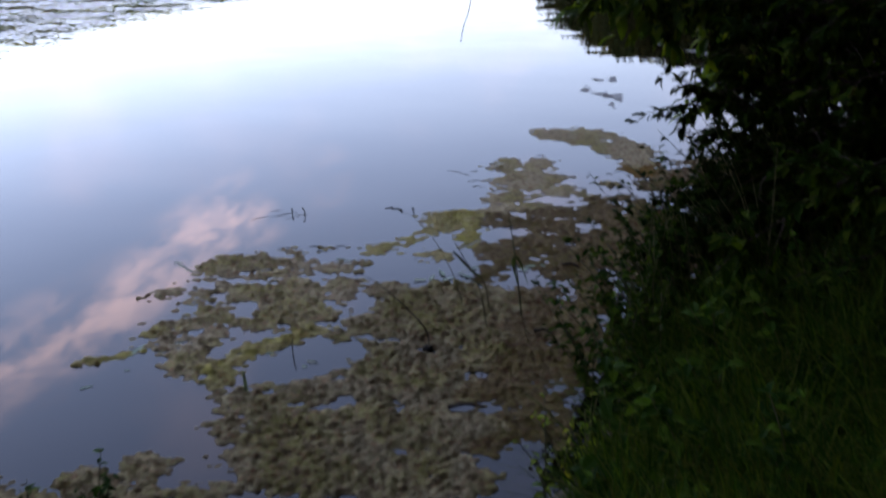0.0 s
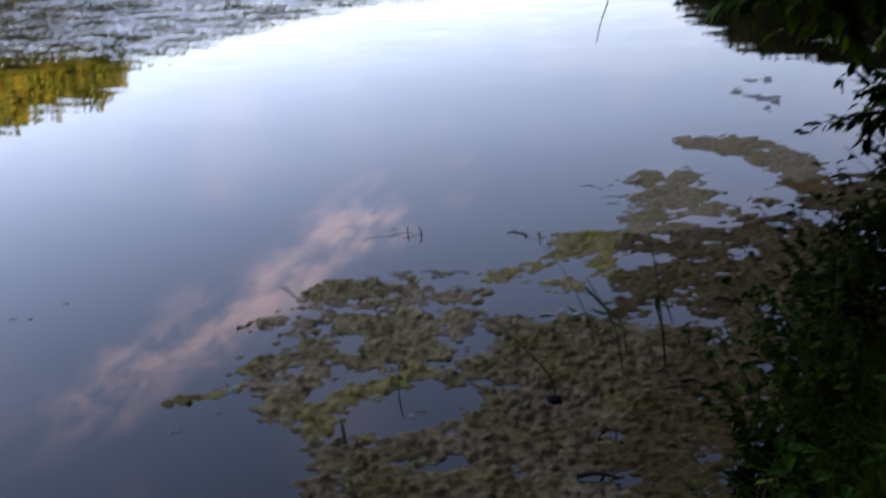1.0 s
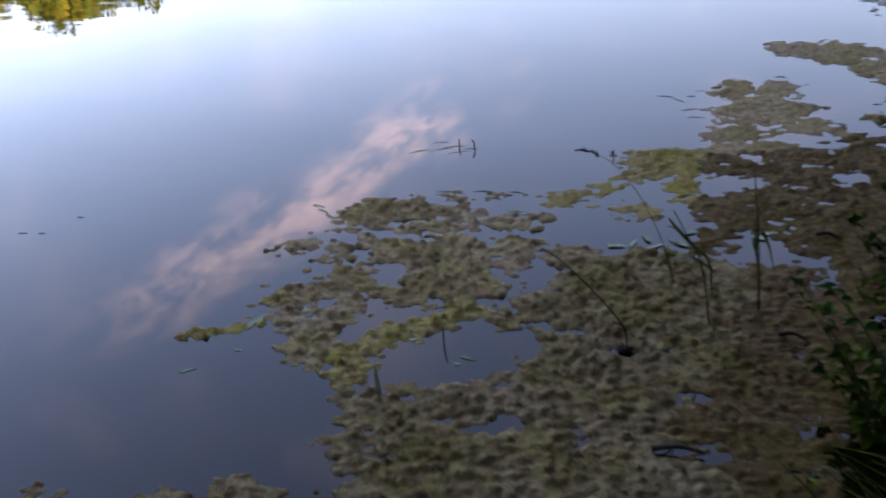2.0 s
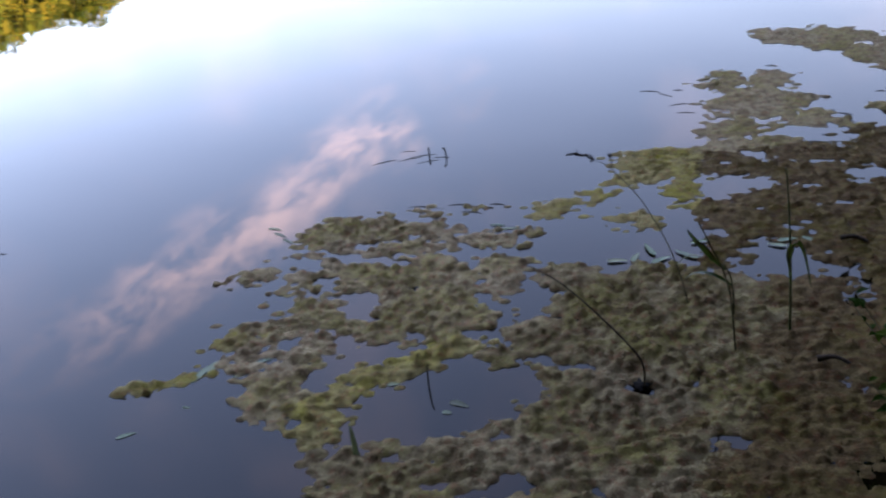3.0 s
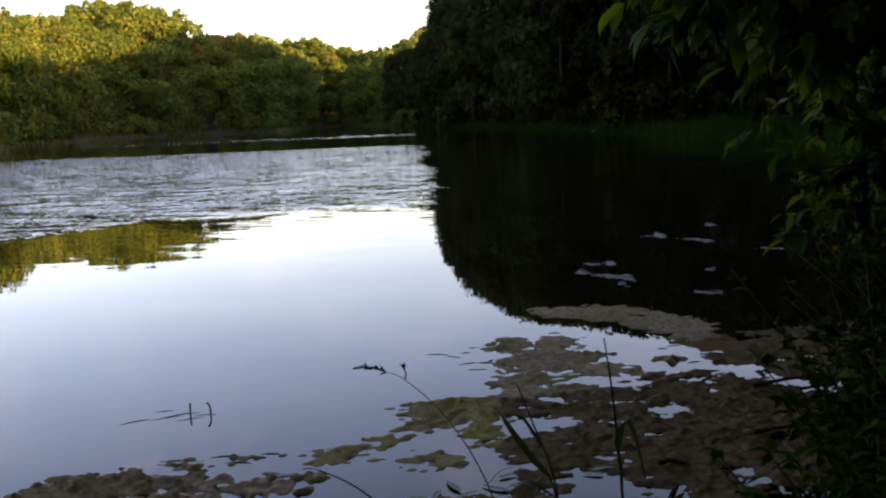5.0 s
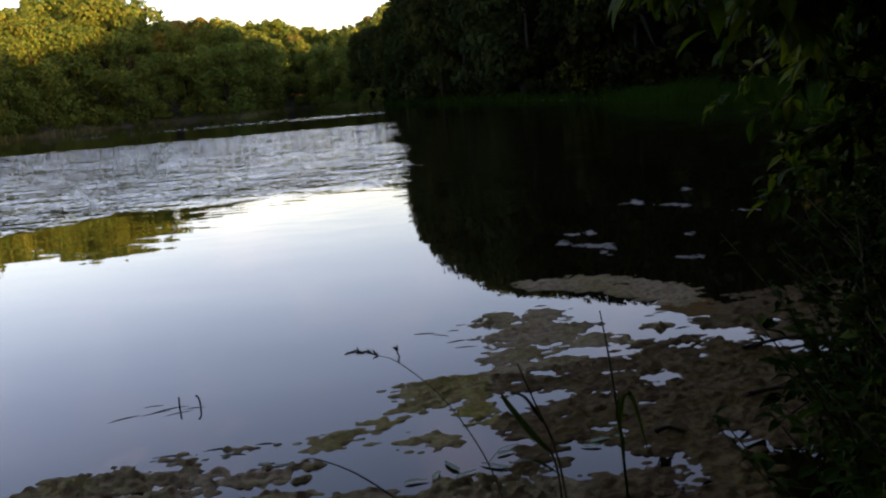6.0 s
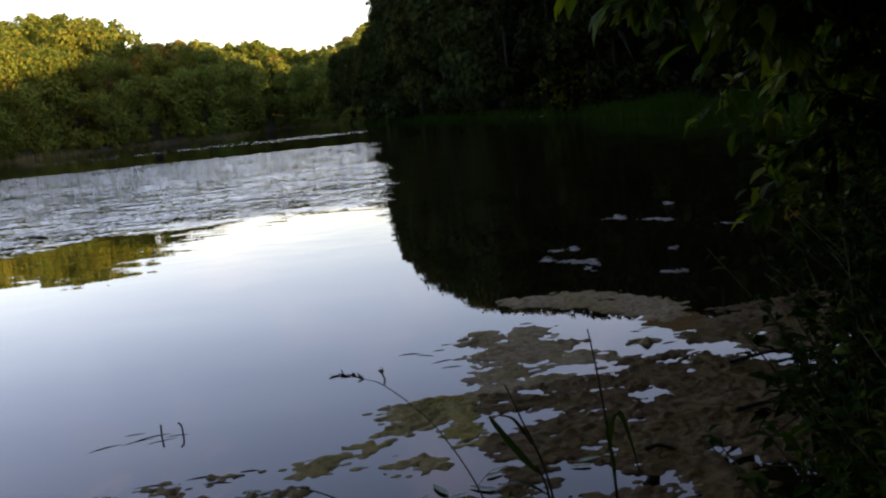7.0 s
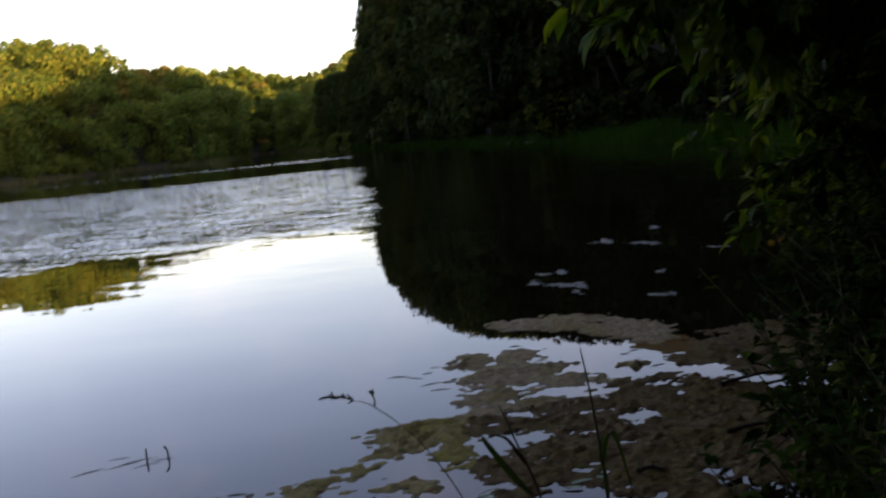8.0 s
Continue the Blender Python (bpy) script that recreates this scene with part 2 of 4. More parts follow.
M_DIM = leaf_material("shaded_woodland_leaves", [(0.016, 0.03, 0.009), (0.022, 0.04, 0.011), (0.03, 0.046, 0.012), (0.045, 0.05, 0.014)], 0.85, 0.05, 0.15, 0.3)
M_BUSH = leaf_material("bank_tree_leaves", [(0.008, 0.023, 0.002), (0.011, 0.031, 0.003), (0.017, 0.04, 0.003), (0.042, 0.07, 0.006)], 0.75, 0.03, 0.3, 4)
# bank leaves darkened again, with the thicket's shade put into their colour
M_THICKET_SHADE = leaf_material("thicket_leaves_shaded", [(0.004, 0.012, 0.001), (0.006, 0.017, 0.002), (0.01, 0.023, 0.002), (0.024, 0.038, 0.004)], 0.8, 0.02, 0.25, 4)
M_WEED = leaf_material("weed_leaves", [(0.009, 0.034, 0.003), (0.014, 0.048, 0.004), (0.024, 0.065, 0.006), (0.06, 0.13, 0.01)], 0.7, 0.04, 0.3, 6)
M_YELLOW = leaf_material("yellow_weed_leaves", [(0.12, 0.22, 0.012), (0.2, 0.28, 0.015), (0.27, 0.3, 0.02)], 0.6, 0.08, 0.35, 6)
M_GRASS = leaf_material("bank_grass_blades", [(0.012, 0.038, 0.004), (0.018, 0.052, 0.005), (0.028, 0.062, 0.007), (0.075, 0.07, 0.018), (0.07, 0.12, 0.012)], 0.75, 0.04, 0.3, 3)
M_REED = leaf_material("reed_blades", [(0.013, 0.032, 0.005), (0.02, 0.042, 0.006), (0.028, 0.048, 0.007)], 0.45, 0.4, 0.3, 5)
M_WILLOW = leaf_material("willow_leaves", [(0.055, 0.07, 0.006), (0.075, 0.085, 0.007), (0.095, 0.1, 0.008)], 0.8, 0.04, 0.25, 0.6)
# green grass of the right shore, its shade darkened into the blade colour
M_SHADED_GRASS = leaf_material("shaded_grass_blades", [(0.009, 0.034, 0.003), (0.013, 0.045, 0.004), (0.02, 0.05, 0.005)], 0.8, 0.04, 0.3, 0.6)
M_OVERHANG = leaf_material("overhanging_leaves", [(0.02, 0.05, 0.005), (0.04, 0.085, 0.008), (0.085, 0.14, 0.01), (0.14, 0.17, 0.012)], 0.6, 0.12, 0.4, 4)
M_MUD = bark_material("black_mud", (0.004, 0.003, 0.003), (0.012, 0.01, 0.008), 50)
M_PALE = leaf_material("floating_leaves", [(0.11, 0.17, 0.11), (0.15, 0.21, 0.14), (0.19, 0.25, 0.17)], 0.6, 0.2, 0.1, 8)
M_SHOREGRASS = leaf_material("shore_grass_blades", [(0.07, 0.1, 0.025), (0.1, 0.12, 0.03), (0.15, 0.13, 0.05)], 0.6, 0.3, 0.25, 0.6)
M_BARK = bark_material("grey_brown_bark", (0.014, 0.011, 0.008), (0.035, 0.028, 0.02))
M_TWIG = bark_material("dark_twig_bark", (0.02, 0.014, 0.01), (0.07, 0.05, 0.035), 60)
M_STEM = bark_material("dry_stem", (0.06, 0.055, 0.03), (0.14, 0.12, 0.06), 60)


# ---- geometry helpers ----
def mesh_of(name, verts, faces, material, smooth=False):
    me = bpy.data.meshes.new(name)
    me.from_pydata([tuple(v) for v in np.asarray(verts).tolist()], [], faces if isinstance(faces, list) else faces.tolist())
    if smooth:
        me.polygons.foreach_set("use_smooth", [True] * len(me.polygons))
    me.materials.append(material)
    me.update()
    return me


def part(name, verts, faces, material, parent=None, label="", smooth=False):
    ob = new(name, mesh_of(name, verts, faces, material, smooth))
    if parent:
        ob.parent = parent
    if label:
        ob["label"] = label
    return ob


def empty_thing(name, m, label, category, group="", kind=""):
    ob = new(name)
    ob.empty_display_size = 0.1
    ob.matrix_world = m
    return tagged(ob, label, category, group, kind)


def tubes(paths, sides=7):
    """Tapered round stems: each path is (points, radii)."""
    verts, faces = [], []
    for pts, radii in paths:
        pts = [Vector(p) for p in pts]
        start = len(verts)
        for i, (p, r) in enumerate(zip(pts, radii)):
            d = (pts[min(i + 1, len(pts) - 1)] - pts[max(i - 1, 0)]).normalized()
            a = d.orthogonal().normalized() if i == 0 else (a - d * a.dot(d)).normalized()
            b = d.cross(a)
            for k in range(sides):
                t = 2 * math.pi * k / sides
                verts.append(p + (a * math.cos(t) + b * math.sin(t)) * r)
        for i in range(len(pts) - 1):
            for k in range(sides):
                k2 = (k + 1) % sides
                faces.append([start + i * sides + k, start + i * sides + k2, start + (i + 1) * sides + k2, start + (i + 1) * sides + k])
        faces.append([start + (len(pts) - 1) * sides + k for k in range(sides)])
        faces.append([start + k for k in reversed(range(sides))])
    return np.array([tuple(v) for v in verts]), faces


def leaves(base, way, up, length, width, bend=0.25, wide=0.4):
    """Pointed leaf blades: base points, directions, upper-side normals (n x 3), lengths and widths (n)."""
    base, way, up = (np.asarray(v, float) for v in (base, way, up))
    way = way / np.linalg.norm(way, axis=1, keepdims=True)
    side = np.cross(way, up)
    side /= np.linalg.norm(side, axis=1, keepdims=True) + 1e-9
    up = np.cross(side, way)
    l, w = np.asarray(length)[:, None], np.asarray(width)[:, None]
    rows = []
    for s, ww, lift in ((0, 0.04, 0), (wide * 0.55, 0.42, 0.07), (wide * 1.35, 0.46, 0.05), (0.82, 0.2, -0.25), (1.0, 0.0, -0.6)):
        mid = base + way * l * s + up * l * bend * lift
        if ww == 0:
            rows.append(mid[:, None])
        else:
            rise = up * w * 0.16 * (ww / 0.46)
            rows.append(np.stack([mid - side * w * ww + rise, mid, mid + side * w * ww + rise], 1))
    verts = np.concatenate(rows, 1)
    n, k = verts.shape[:2]
    pattern = []
    for r in range(3):
        a, b = 3 * r, 3 * r + 3
        pattern += [[a, a + 1, b + 1, b], [a + 1, a + 2, b + 2, b + 1]]
    tri = [[9, 10, 12], [10, 11, 12]]
    first = (np.arange(n) * k)[:, None, None]
    faces = (first + np.array(pattern)).reshape(-1, 4).tolist() + (first + np.array(tri)).reshape(-1, 3).tolist()
    return verts.reshape(-1, 3), faces


def blades(base, lean, height, width, rng, steps=4):
    """Grass blades that rise from base and arch over along lean (n x 3, horizontal)."""
    base, lean = np.asarray(base, float), np.asarray(lean, float)
    n = len(base)
    ang = rng.uniform(0, 2 * np.pi, n)
    side = np.stack([np.cos(ang), np.sin(ang), np.zeros(n)], 1)
    rows = []
    for i in range(steps + 1):
        s = i / steps
        mid = base + np.array([0, 0, 1.0]) * (height * (s - 0.28 * s**2.5 * np.linalg.norm(lean, axis=1)))[:, None] + lean * (height * s**2 * 0.75)[:, None]
        ww = (width * (1 - s**1.6) * 0.5 + 0.0004)[:, None]
        rows.append(np.stack([mid - side * ww, mid + side * ww], 1))
    verts = np.concatenate(rows, 1)
    pattern = [[2 * i, 2 * i + 1, 2 * i + 3, 2 * i + 2] for i in range(steps)]
    faces = ((np.arange(n) * 2 * (steps + 1))[:, None, None] + np.array(pattern)).reshape(-1, 4)
    return verts.reshape(-1, 3), faces.tolist()


def clumps(centre, normal, size, rng):
    """Small irregular five-sided sprays of leaves."""
    n = len(centre)
    normal = normal / np.linalg.norm(normal, axis=1, keepdims=True)
    a = np.cross(normal, rng.normal(size=(n, 3)))
    a /= np.linalg.norm(a, axis=1, keepdims=True) + 1e-9
    b = np.cross(normal, a)
    ring = []
    for k in range(5):
        t = 2 * np.pi * (k + rng.uniform(-0.3, 0.3, n)) / 5
        r = size * rng.uniform(0.3, 0.62, n)
        ring.append(centre + a * (np.cos(t) * r)[:, None] + b * (np.sin(t) * r)[:, None] + normal * (size * rng.uniform(-0.18, 0.18, n))[:, None])
    verts = np.stack(ring, 1).reshape(-1, 3)
    faces = (np.arange(n)[:, None] * 5 + np.arange(5)).tolist()
    return verts, faces


# ---- the lake's outline and the ground ----
SHORE = np.array([
    (-3, 0.55), (-14, 2), (-34, 14), (-42, 40), (-37, 70), (-50, 95), (-58, 128), (-54, 153), (-45, 162), (-31, 151),
    (-36, 200), (-44, 252), (-36, 254), (-20, 200), (-14, 174), (-4, 130), (4.7, 92), (9, 66), (9.8, 48), (12, 36),
    (11.5, 26), (7.5, 15), (4.4, 8.6), (2.9, 5.6), (1.75, 3.4), (1.2, 2.2), (0.95, 1.3), (0.5, 0.7)])


def off_shore(x, y):
    """Distance to the shore line: positive on land, negative on the lake."""
    x, y = np.asarray(x, float), np.asarray(y, float)
    best, inside = np.full(x.shape, 1e9), np.zeros(x.shape, bool)
    for (ax, ay), (bx, by) in zip(SHORE, np.roll(SHORE, -1, 0)):
        dx, dy = bx - ax, by - ay
        t = np.clip(((x - ax) * dx + (y - ay) * dy) / (dx * dx + dy * dy), 0, 1)
        best = np.minimum(best, np.hypot(x - ax - t * dx, y - ay - t * dy))
        inside ^= ((ay > y) != (by > y)) & (x < dx * (y - ay) / (dy if dy else 1e-9) + ax)
    return np.where(inside, -best, best)


def ground_height(x, y):
    x, y = np.asarray(x, float), np.asarray(y, float)
    d = off_shore(x, y)
    near = np.exp(-(x * x + y * y) / 120)
    out = np.maximum(d, 0)
    bank = (0.8 + 1.0 * near) * (1 - np.exp(-out * (0.14 + 0.34 * near) / (0.8 + 1.0 * near)))
    left = 20 * np.exp(-((x + 95) / 50) ** 2 - ((y - 165) / 75) ** 2)
    left += 10 * np.exp(-((x + 75) / 35) ** 2 - ((y - 60) / 45) ** 2)
    # unseen rise added on the right to lift the sun-blocking trees
    right = 9 * np.exp(-((x - 45) / 30) ** 2) * (1 / (1 + np.exp(-(y + 10) / 15))) * (1 / (1 + np.exp((y - 195) / 20)))
    left += 13 * np.exp(-((x + 45) / 60) ** 2 - ((y - 330) / 60) ** 2)
    hill = (9 + left + right) * (1 - np.exp(-((out / 30) ** 1.5))) * (1 - np.exp(-(x * x + y * y) / 3000))
    rough = 0.05 * np.sin(x * 1.9 + 0.7 * np.sin(y * 2.3)) * np.sin(y * 1.7 + 1.3) * np.clip(out, 0, 1)
    return np.where(d > 0, bank + hill + rough, -0.1 - 0.4 * np.minimum(-d, 3))


def gz(x, y):
    return float(ground_height(np.array([x]), np.array([y]))[0])


def build_ground():
    rings = np.concatenate([[0.0], np.geomspace(0.15, 3000, 210)])
    turns = np.linspace(0, 2 * np.pi, 289)[:-1]
    r, a = np.meshgrid(rings, turns, indexing="ij")
    x, y = r * np.sin(a), r * np.cos(a)
    z = ground_height(x, y)
    verts = np.stack([x, y, z], -1).reshape(-1, 3)
    n, k = len(rings), len(turns)
    i, j = np.meshgrid(np.arange(n - 1), np.arange(k), indexing="ij")
    j2 = (j + 1) % k
    faces = np.stack([i * k + j, i * k + j2, (i + 1) * k + j2, (i + 1) * k + j], -1).reshape(-1, 4)
    tagged(part("ground", verts, faces, M_EARTH, smooth=True), "earthy lake bank and wooded ground, grown over with grass", "ground", kind="structure")
    w = np.array([(-75, 0.0, 0), (30, 0.0, 0), (30, 270, 0), (-75, 270, 0)])
    tagged(part("water", w, [[0, 1, 2, 3]], M_WATER), "still dark lake water that mirrors the evening sky", "lake", kind="structure")


build_ground()


# ---- woods ----
def crown(rng, height, radius, count, size, low=0.25, lobes=16, slim=1.0):
    """Leaf sprays over overlapping lobes, with an uneven outline and gaps."""
    zs = rng.uniform(low, 0.93, lobes) * height
    u = (zs / height - low) / (1 - low)
    spread = radius * np.sqrt(np.clip(1 - (1.5 * u - 0.55) ** 2, 0.08, 1)) * slim
    ang = rng.uniform(0, 2 * np.pi, lobes) + np.arange(lobes) * 2.4
    off = spread * rng.uniform(0.25, 0.75, lobes)
    cs = np.stack([np.cos(ang) * off, np.sin(ang) * off, zs], 1)
    rr = radius * rng.uniform(0.32, 0.55, lobes)
    pick = rng.choice(lobes, count, p=rr**2 / (rr**2).sum())
    d = rng.normal(size=(count, 3))
    d[:, 2] += 0.35
    d /= np.linalg.norm(d, axis=1, keepdims=True)
    pos = cs[pick] + d * (rr[pick] * rng.uniform(0.55, 1.12, count))[:, None] * np.array([1, 1, 0.85])
    nor = d + rng.normal(size=(count, 3)) * 0.4
    return clumps(pos, nor, size * rng.uniform(0.6, 1.35, count), rng)


def tree(name, rng, height, radius, count, size, material, label, low=0.25, slim=1.0):
    ob = empty_thing(name, Matrix(), label, "tree", "trees round the lake")
    top = height * 0.86
    lean = rng.uniform(-0.03, 0.03, 2) * height
    pts = [(lean[0] * s * s, lean[1] * s * s, top * s - 0.4 * (s == 0)) for s in np.linspace(0, 1, 7)]
    rad = [0.016 * height * (1 - 0.85 * s) + 0.01 for s in np.linspace(0, 1, 7)]
    paths = [(pts, rad)]
    for _ in range(7):
        s = rng.uniform(0.28, 0.8)
        a = rng.uniform(0, 2 * np.pi)
        p = np.array((lean[0] * s * s, lean[1] * s * s, top * s))
        ln = radius * rng.uniform(0.5, 0.85)
        q = [p + np.array((math.cos(a) * ln * t, math.sin(a) * ln * t, ln * (0.5 * t + 0.25 * t * t))) for t in (0, 0.35, 0.7, 1)]
        paths.append((q, [0.007 * height * (1 - s * 0.6) * (1 - 0.8 * t) for t in (0, 0.35, 0.7, 1)]))
    part("trunk", *tubes(paths, 6), M_BARK, ob, smooth=True)
    part("crown", *crown(rng, height, radius, count, size, low, slim=slim), material, ob)
    return ob


def scatter(rng, box, keep, gap, tries):
    """Spots inside box (x0, y0, x1, y1) that pass keep() and stand gap metres apart."""
    spots = []
    x0, y0, x1, y1 = box
    xs, ys = rng.uniform(x0, x1, tries), rng.uniform(y0, y1, tries)
    d = off_shore(xs, ys)
    for x, y, o in zip(xs, ys, d):
        if keep(x, y, o) and all((x - a) ** 2 + (y - b) ** 2 > gap * gap for a, b in spots):
            spots.append((x, y))
    return spots


def treetops(x, y):
    """How high the wood stands at a spot: it steps down to the notch at the lake's head and rises along both shores."""
    az = math.degrees(math.atan2(x, y))
    rise = np.interp(az, (-50, -46, -43.5, -40, -37.6, -35, -33, -28, -24.7, -22.5, -19.6, -16.6, -15.4, -14.2, -12.2, -10.9, -10.2, -7.5, -6.5, -4.9),
                     (8.6, 8.8, 9.8, 10.3, 9.7, 8.5, 7.6, 7.0, 6.4, 7.2, 7.1, 7.4, 7.3, 6.2, 4.9, 4.9, 5.0, 4.2, 4.0, 4.4))
    if az > -4.9:
        # unseen trees past 30 degrees are raised to block the sun
        rise = np.interp(az, (-4.9, -3.4, -3.0, -2.4, -0.6, 0.5, 1.5, 3.3, 6, 13.5, 16, 30, 36, 45, 60, 90),
                         (4.9, 5.6, 7.8, 8.8, 10.8, 11.5, 12.4, 13.2, 13.5, 14.4, 14.7, 16.5, 18, 20, 22, 23))
    return math.hypot(x, y) * math.tan(radians(float(rise))) + (1.5 if az < -4.9 else -1.5)


def plant_woods():
    rng = np.random.default_rng(5)
    lit = "broad-leaved tree with yellow-green crown in the lakeside wood"
    brown = "broad-leaved tree with russet crown in the lakeside wood"
    dark = "tall green tree in the lakeside wood, shade painted into its leaf colour"
    far = [tree("tree", rng, rng.uniform(10, 12), rng.uniform(2.8, 3.6), 4600, 0.31, M_WOODS, lit, 0.05) for _ in range(5)]
    turning = [tree("tree", rng, rng.uniform(9.5, 11), rng.uniform(2.6, 3.2), 4000, 0.31, M_AUTUMN, brown, 0.08) for _ in range(2)]
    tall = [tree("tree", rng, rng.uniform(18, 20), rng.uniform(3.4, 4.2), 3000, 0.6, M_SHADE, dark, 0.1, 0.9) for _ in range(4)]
    dim = [tree("tree", rng, rng.uniform(15, 17), rng.uniform(3.2, 3.9), 2600, 0.5, M_DIM, "tall green tree at the lake's head, shade painted into its leaf colour", 0.05) for _ in range(3)]
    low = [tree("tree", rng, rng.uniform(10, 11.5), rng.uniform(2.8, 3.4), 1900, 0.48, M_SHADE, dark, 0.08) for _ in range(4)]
    used, back = [], []
    top = {k: max(v.co.z for c in k.children for v in c.data.vertices) for k in far + turning + tall + dim + low}

    def put(kinds, x, y, h, own, wide=1.0):
        k = next((u for u in kinds if own and u not in used), kinds[rng.integers(len(kinds))])
        s = h / (top[k] if own else 12.2)
        m = Matrix.Translation((x, y, gz(x, y))) @ Matrix.Rotation(rng.uniform(0, 6.3), 4, "Z")
        size = Matrix.Diagonal((s * wide * rng.uniform(0.9, 1.15), s * wide * rng.uniform(0.9, 1.15), s, 1))
        if not own:
            back.append((m @ size, kinds is turning, kinds in (low, tall, dim)))
        elif k in used:
            copy_thing(k, m @ size @ Matrix.Diagonal((1 / k.scale[0], 1 / k.scale[1], 1 / k.scale[2], 1)))
        else:
            k.matrix_world = m @ size
            used.append(k)

    def grown(x, y, most):
        """The height of a tree that keeps below the wood's top there."""
        return min(most, treetops(x, y) * rng.uniform(0.99, 1.1) - gz(x, y))

    # the far and left side of the lake: the front rows as single trees
    for x, y in scatter(rng, (-125, 25, -14, 300), lambda x, y, o: 1.5 < o < 58 and x < -0.1 * y + 2 and y > 25, 4.7, 9000):
        o = float(off_shore(np.array([x]), np.array([y]))[0])
        h = grown(x, y, rng.uniform(11, 16))
        if h > 4:
            put(turning if -19.5 < math.degrees(math.atan2(x, y)) < -13 and rng.random() < 0.25 else far, x, y, h, o < 17 and y > 45)
    # the right side: tall trees half way down, lower ones near and far
    for x, y in scatter(rng, (-22, 18, 42, 205), lambda x, y, o: 1.2 < o < 22 and x > -0.1 * y + 2, 3.8, 8000):
        o = float(off_shore(np.array([x]), np.array([y]))[0])
        h = min(treetops(x + d, y) / f for d, f in ((0, 1), (-2, 0.98), (2, 0.98), (-4.5, 0.85), (4.5, 0.85))) * rng.uniform(0.96, 1.02) - gz(x, y)
        if h > 4:
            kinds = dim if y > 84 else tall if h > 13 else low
            put(kinds, x, y, h, o < 15, 0.8)
    for x, y in scatter(rng, (-140, 256, 40, 400), lambda x, y, o: o > 12, 6.0, 3000):
        h = grown(x, y, 16)
        if h > 5:
            put(turning if rng.random() < 0.08 else far, x, y, h, False)
    # sun-blocking woods added out of view: right-bank rise, behind the near bank
    for x, y in scatter(rng, (16, -40, 75, 205), lambda x, y, o: 22 < o < 60, 6.4, 3200):
        h = grown(x, y, 16)
        if h > 5:
            put(low, x, y, h, False)
    for x, y in scatter(rng, (-40, -34, 24, 18), lambda x, y, o: o > 5 and math.hypot(x - 0.5, y + 1) > 7, 5.0, 1500):
        put(low, x, y, rng.uniform(12, 15), x > 4 and y > -3)
    # unseen trees added on the near bank, their crowns there to shade the shore
    for x, y, skirt in ((5.0, 0.6, 0.2), (6.3, 4.6, 0.15), (4.4, -4.6, 0.4), (3.3, -1.2, 0.42), (4.3, 2.9, 0.3), (2.7, -3.9, 0.45), (-1.5, -6.5, 0.45), (5.2, 6.6, 0.2), (6.0, -2.4, 0.2), (7.4, 2.0, 0.15)):
        k = tree("tree", rng, 9.5, 3.6, 6000, 0.34, M_SHADE, "unseen bank tree added to shade the shore", skirt)
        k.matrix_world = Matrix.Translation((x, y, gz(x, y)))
    for k in far + turning + tall + dim + low:
        if k not in used:
            k.matrix_world = Matrix.Translation((0, -60, gz(0, -60)))
    # the rest of the wood, too far in to tell apart
    for name, wanted, material, label in (("far_woods", lambda a, l: not a and not l, M_WOODS, "yellow-green woodland covering the hill above the lake"),
                                          ("far_woods", lambda a, l: a, M_AUTUMN, "russet trees scattered through the hillside woodland"),
                                          ("far_woods", lambda a, l: l, M_SHADE, "woodland on the rise behind the bank, shade painted into its leaf colour")):
        vs, fs, n = [], [], 0
        shapes = [crown(rng, 11, 3.2, 1200, 0.62, 0.2) for _ in range(5)]
        for m, a, l in back:
            if wanted(a, l):
                v, f = shapes[rng.integers(5)]
                mm = np.array(m)
                vs.append(v @ mm[:3, :3].T + mm[:3, 3])
                fs.append(np.array(f) + n)
                n += len(v)
        tagged(part(name, np.concatenate(vs), np.concatenate(fs), material), label, "woodland", kind="stuff")


plant_woods()


def shrub(rng, height, radius, count, size, material, label):
    ob = empty_thing("shrub", Matrix(), label, "shrub", "shrubs along the shore")
    paths = []
    for _ in range(6):
        a, ln = rng.uniform(0, 6.28), height * rng.uniform(0.5, 0.8)
        paths.append(([(math.cos(a) * ln * 0.5 * t * t, math.sin(a) * ln * 0.5 * t * t, ln * t - 0.1 * (t == 0)) for t in (0, 0.4, 0.75, 1)], [0.03, 0.022, 0.015, 0.006]))
    part("stem", *tubes(paths, 5), M_BARK, ob)
    part("foliage", *crown(rng, height, radius, count, size, 0.12, 12), material, ob)
    return ob


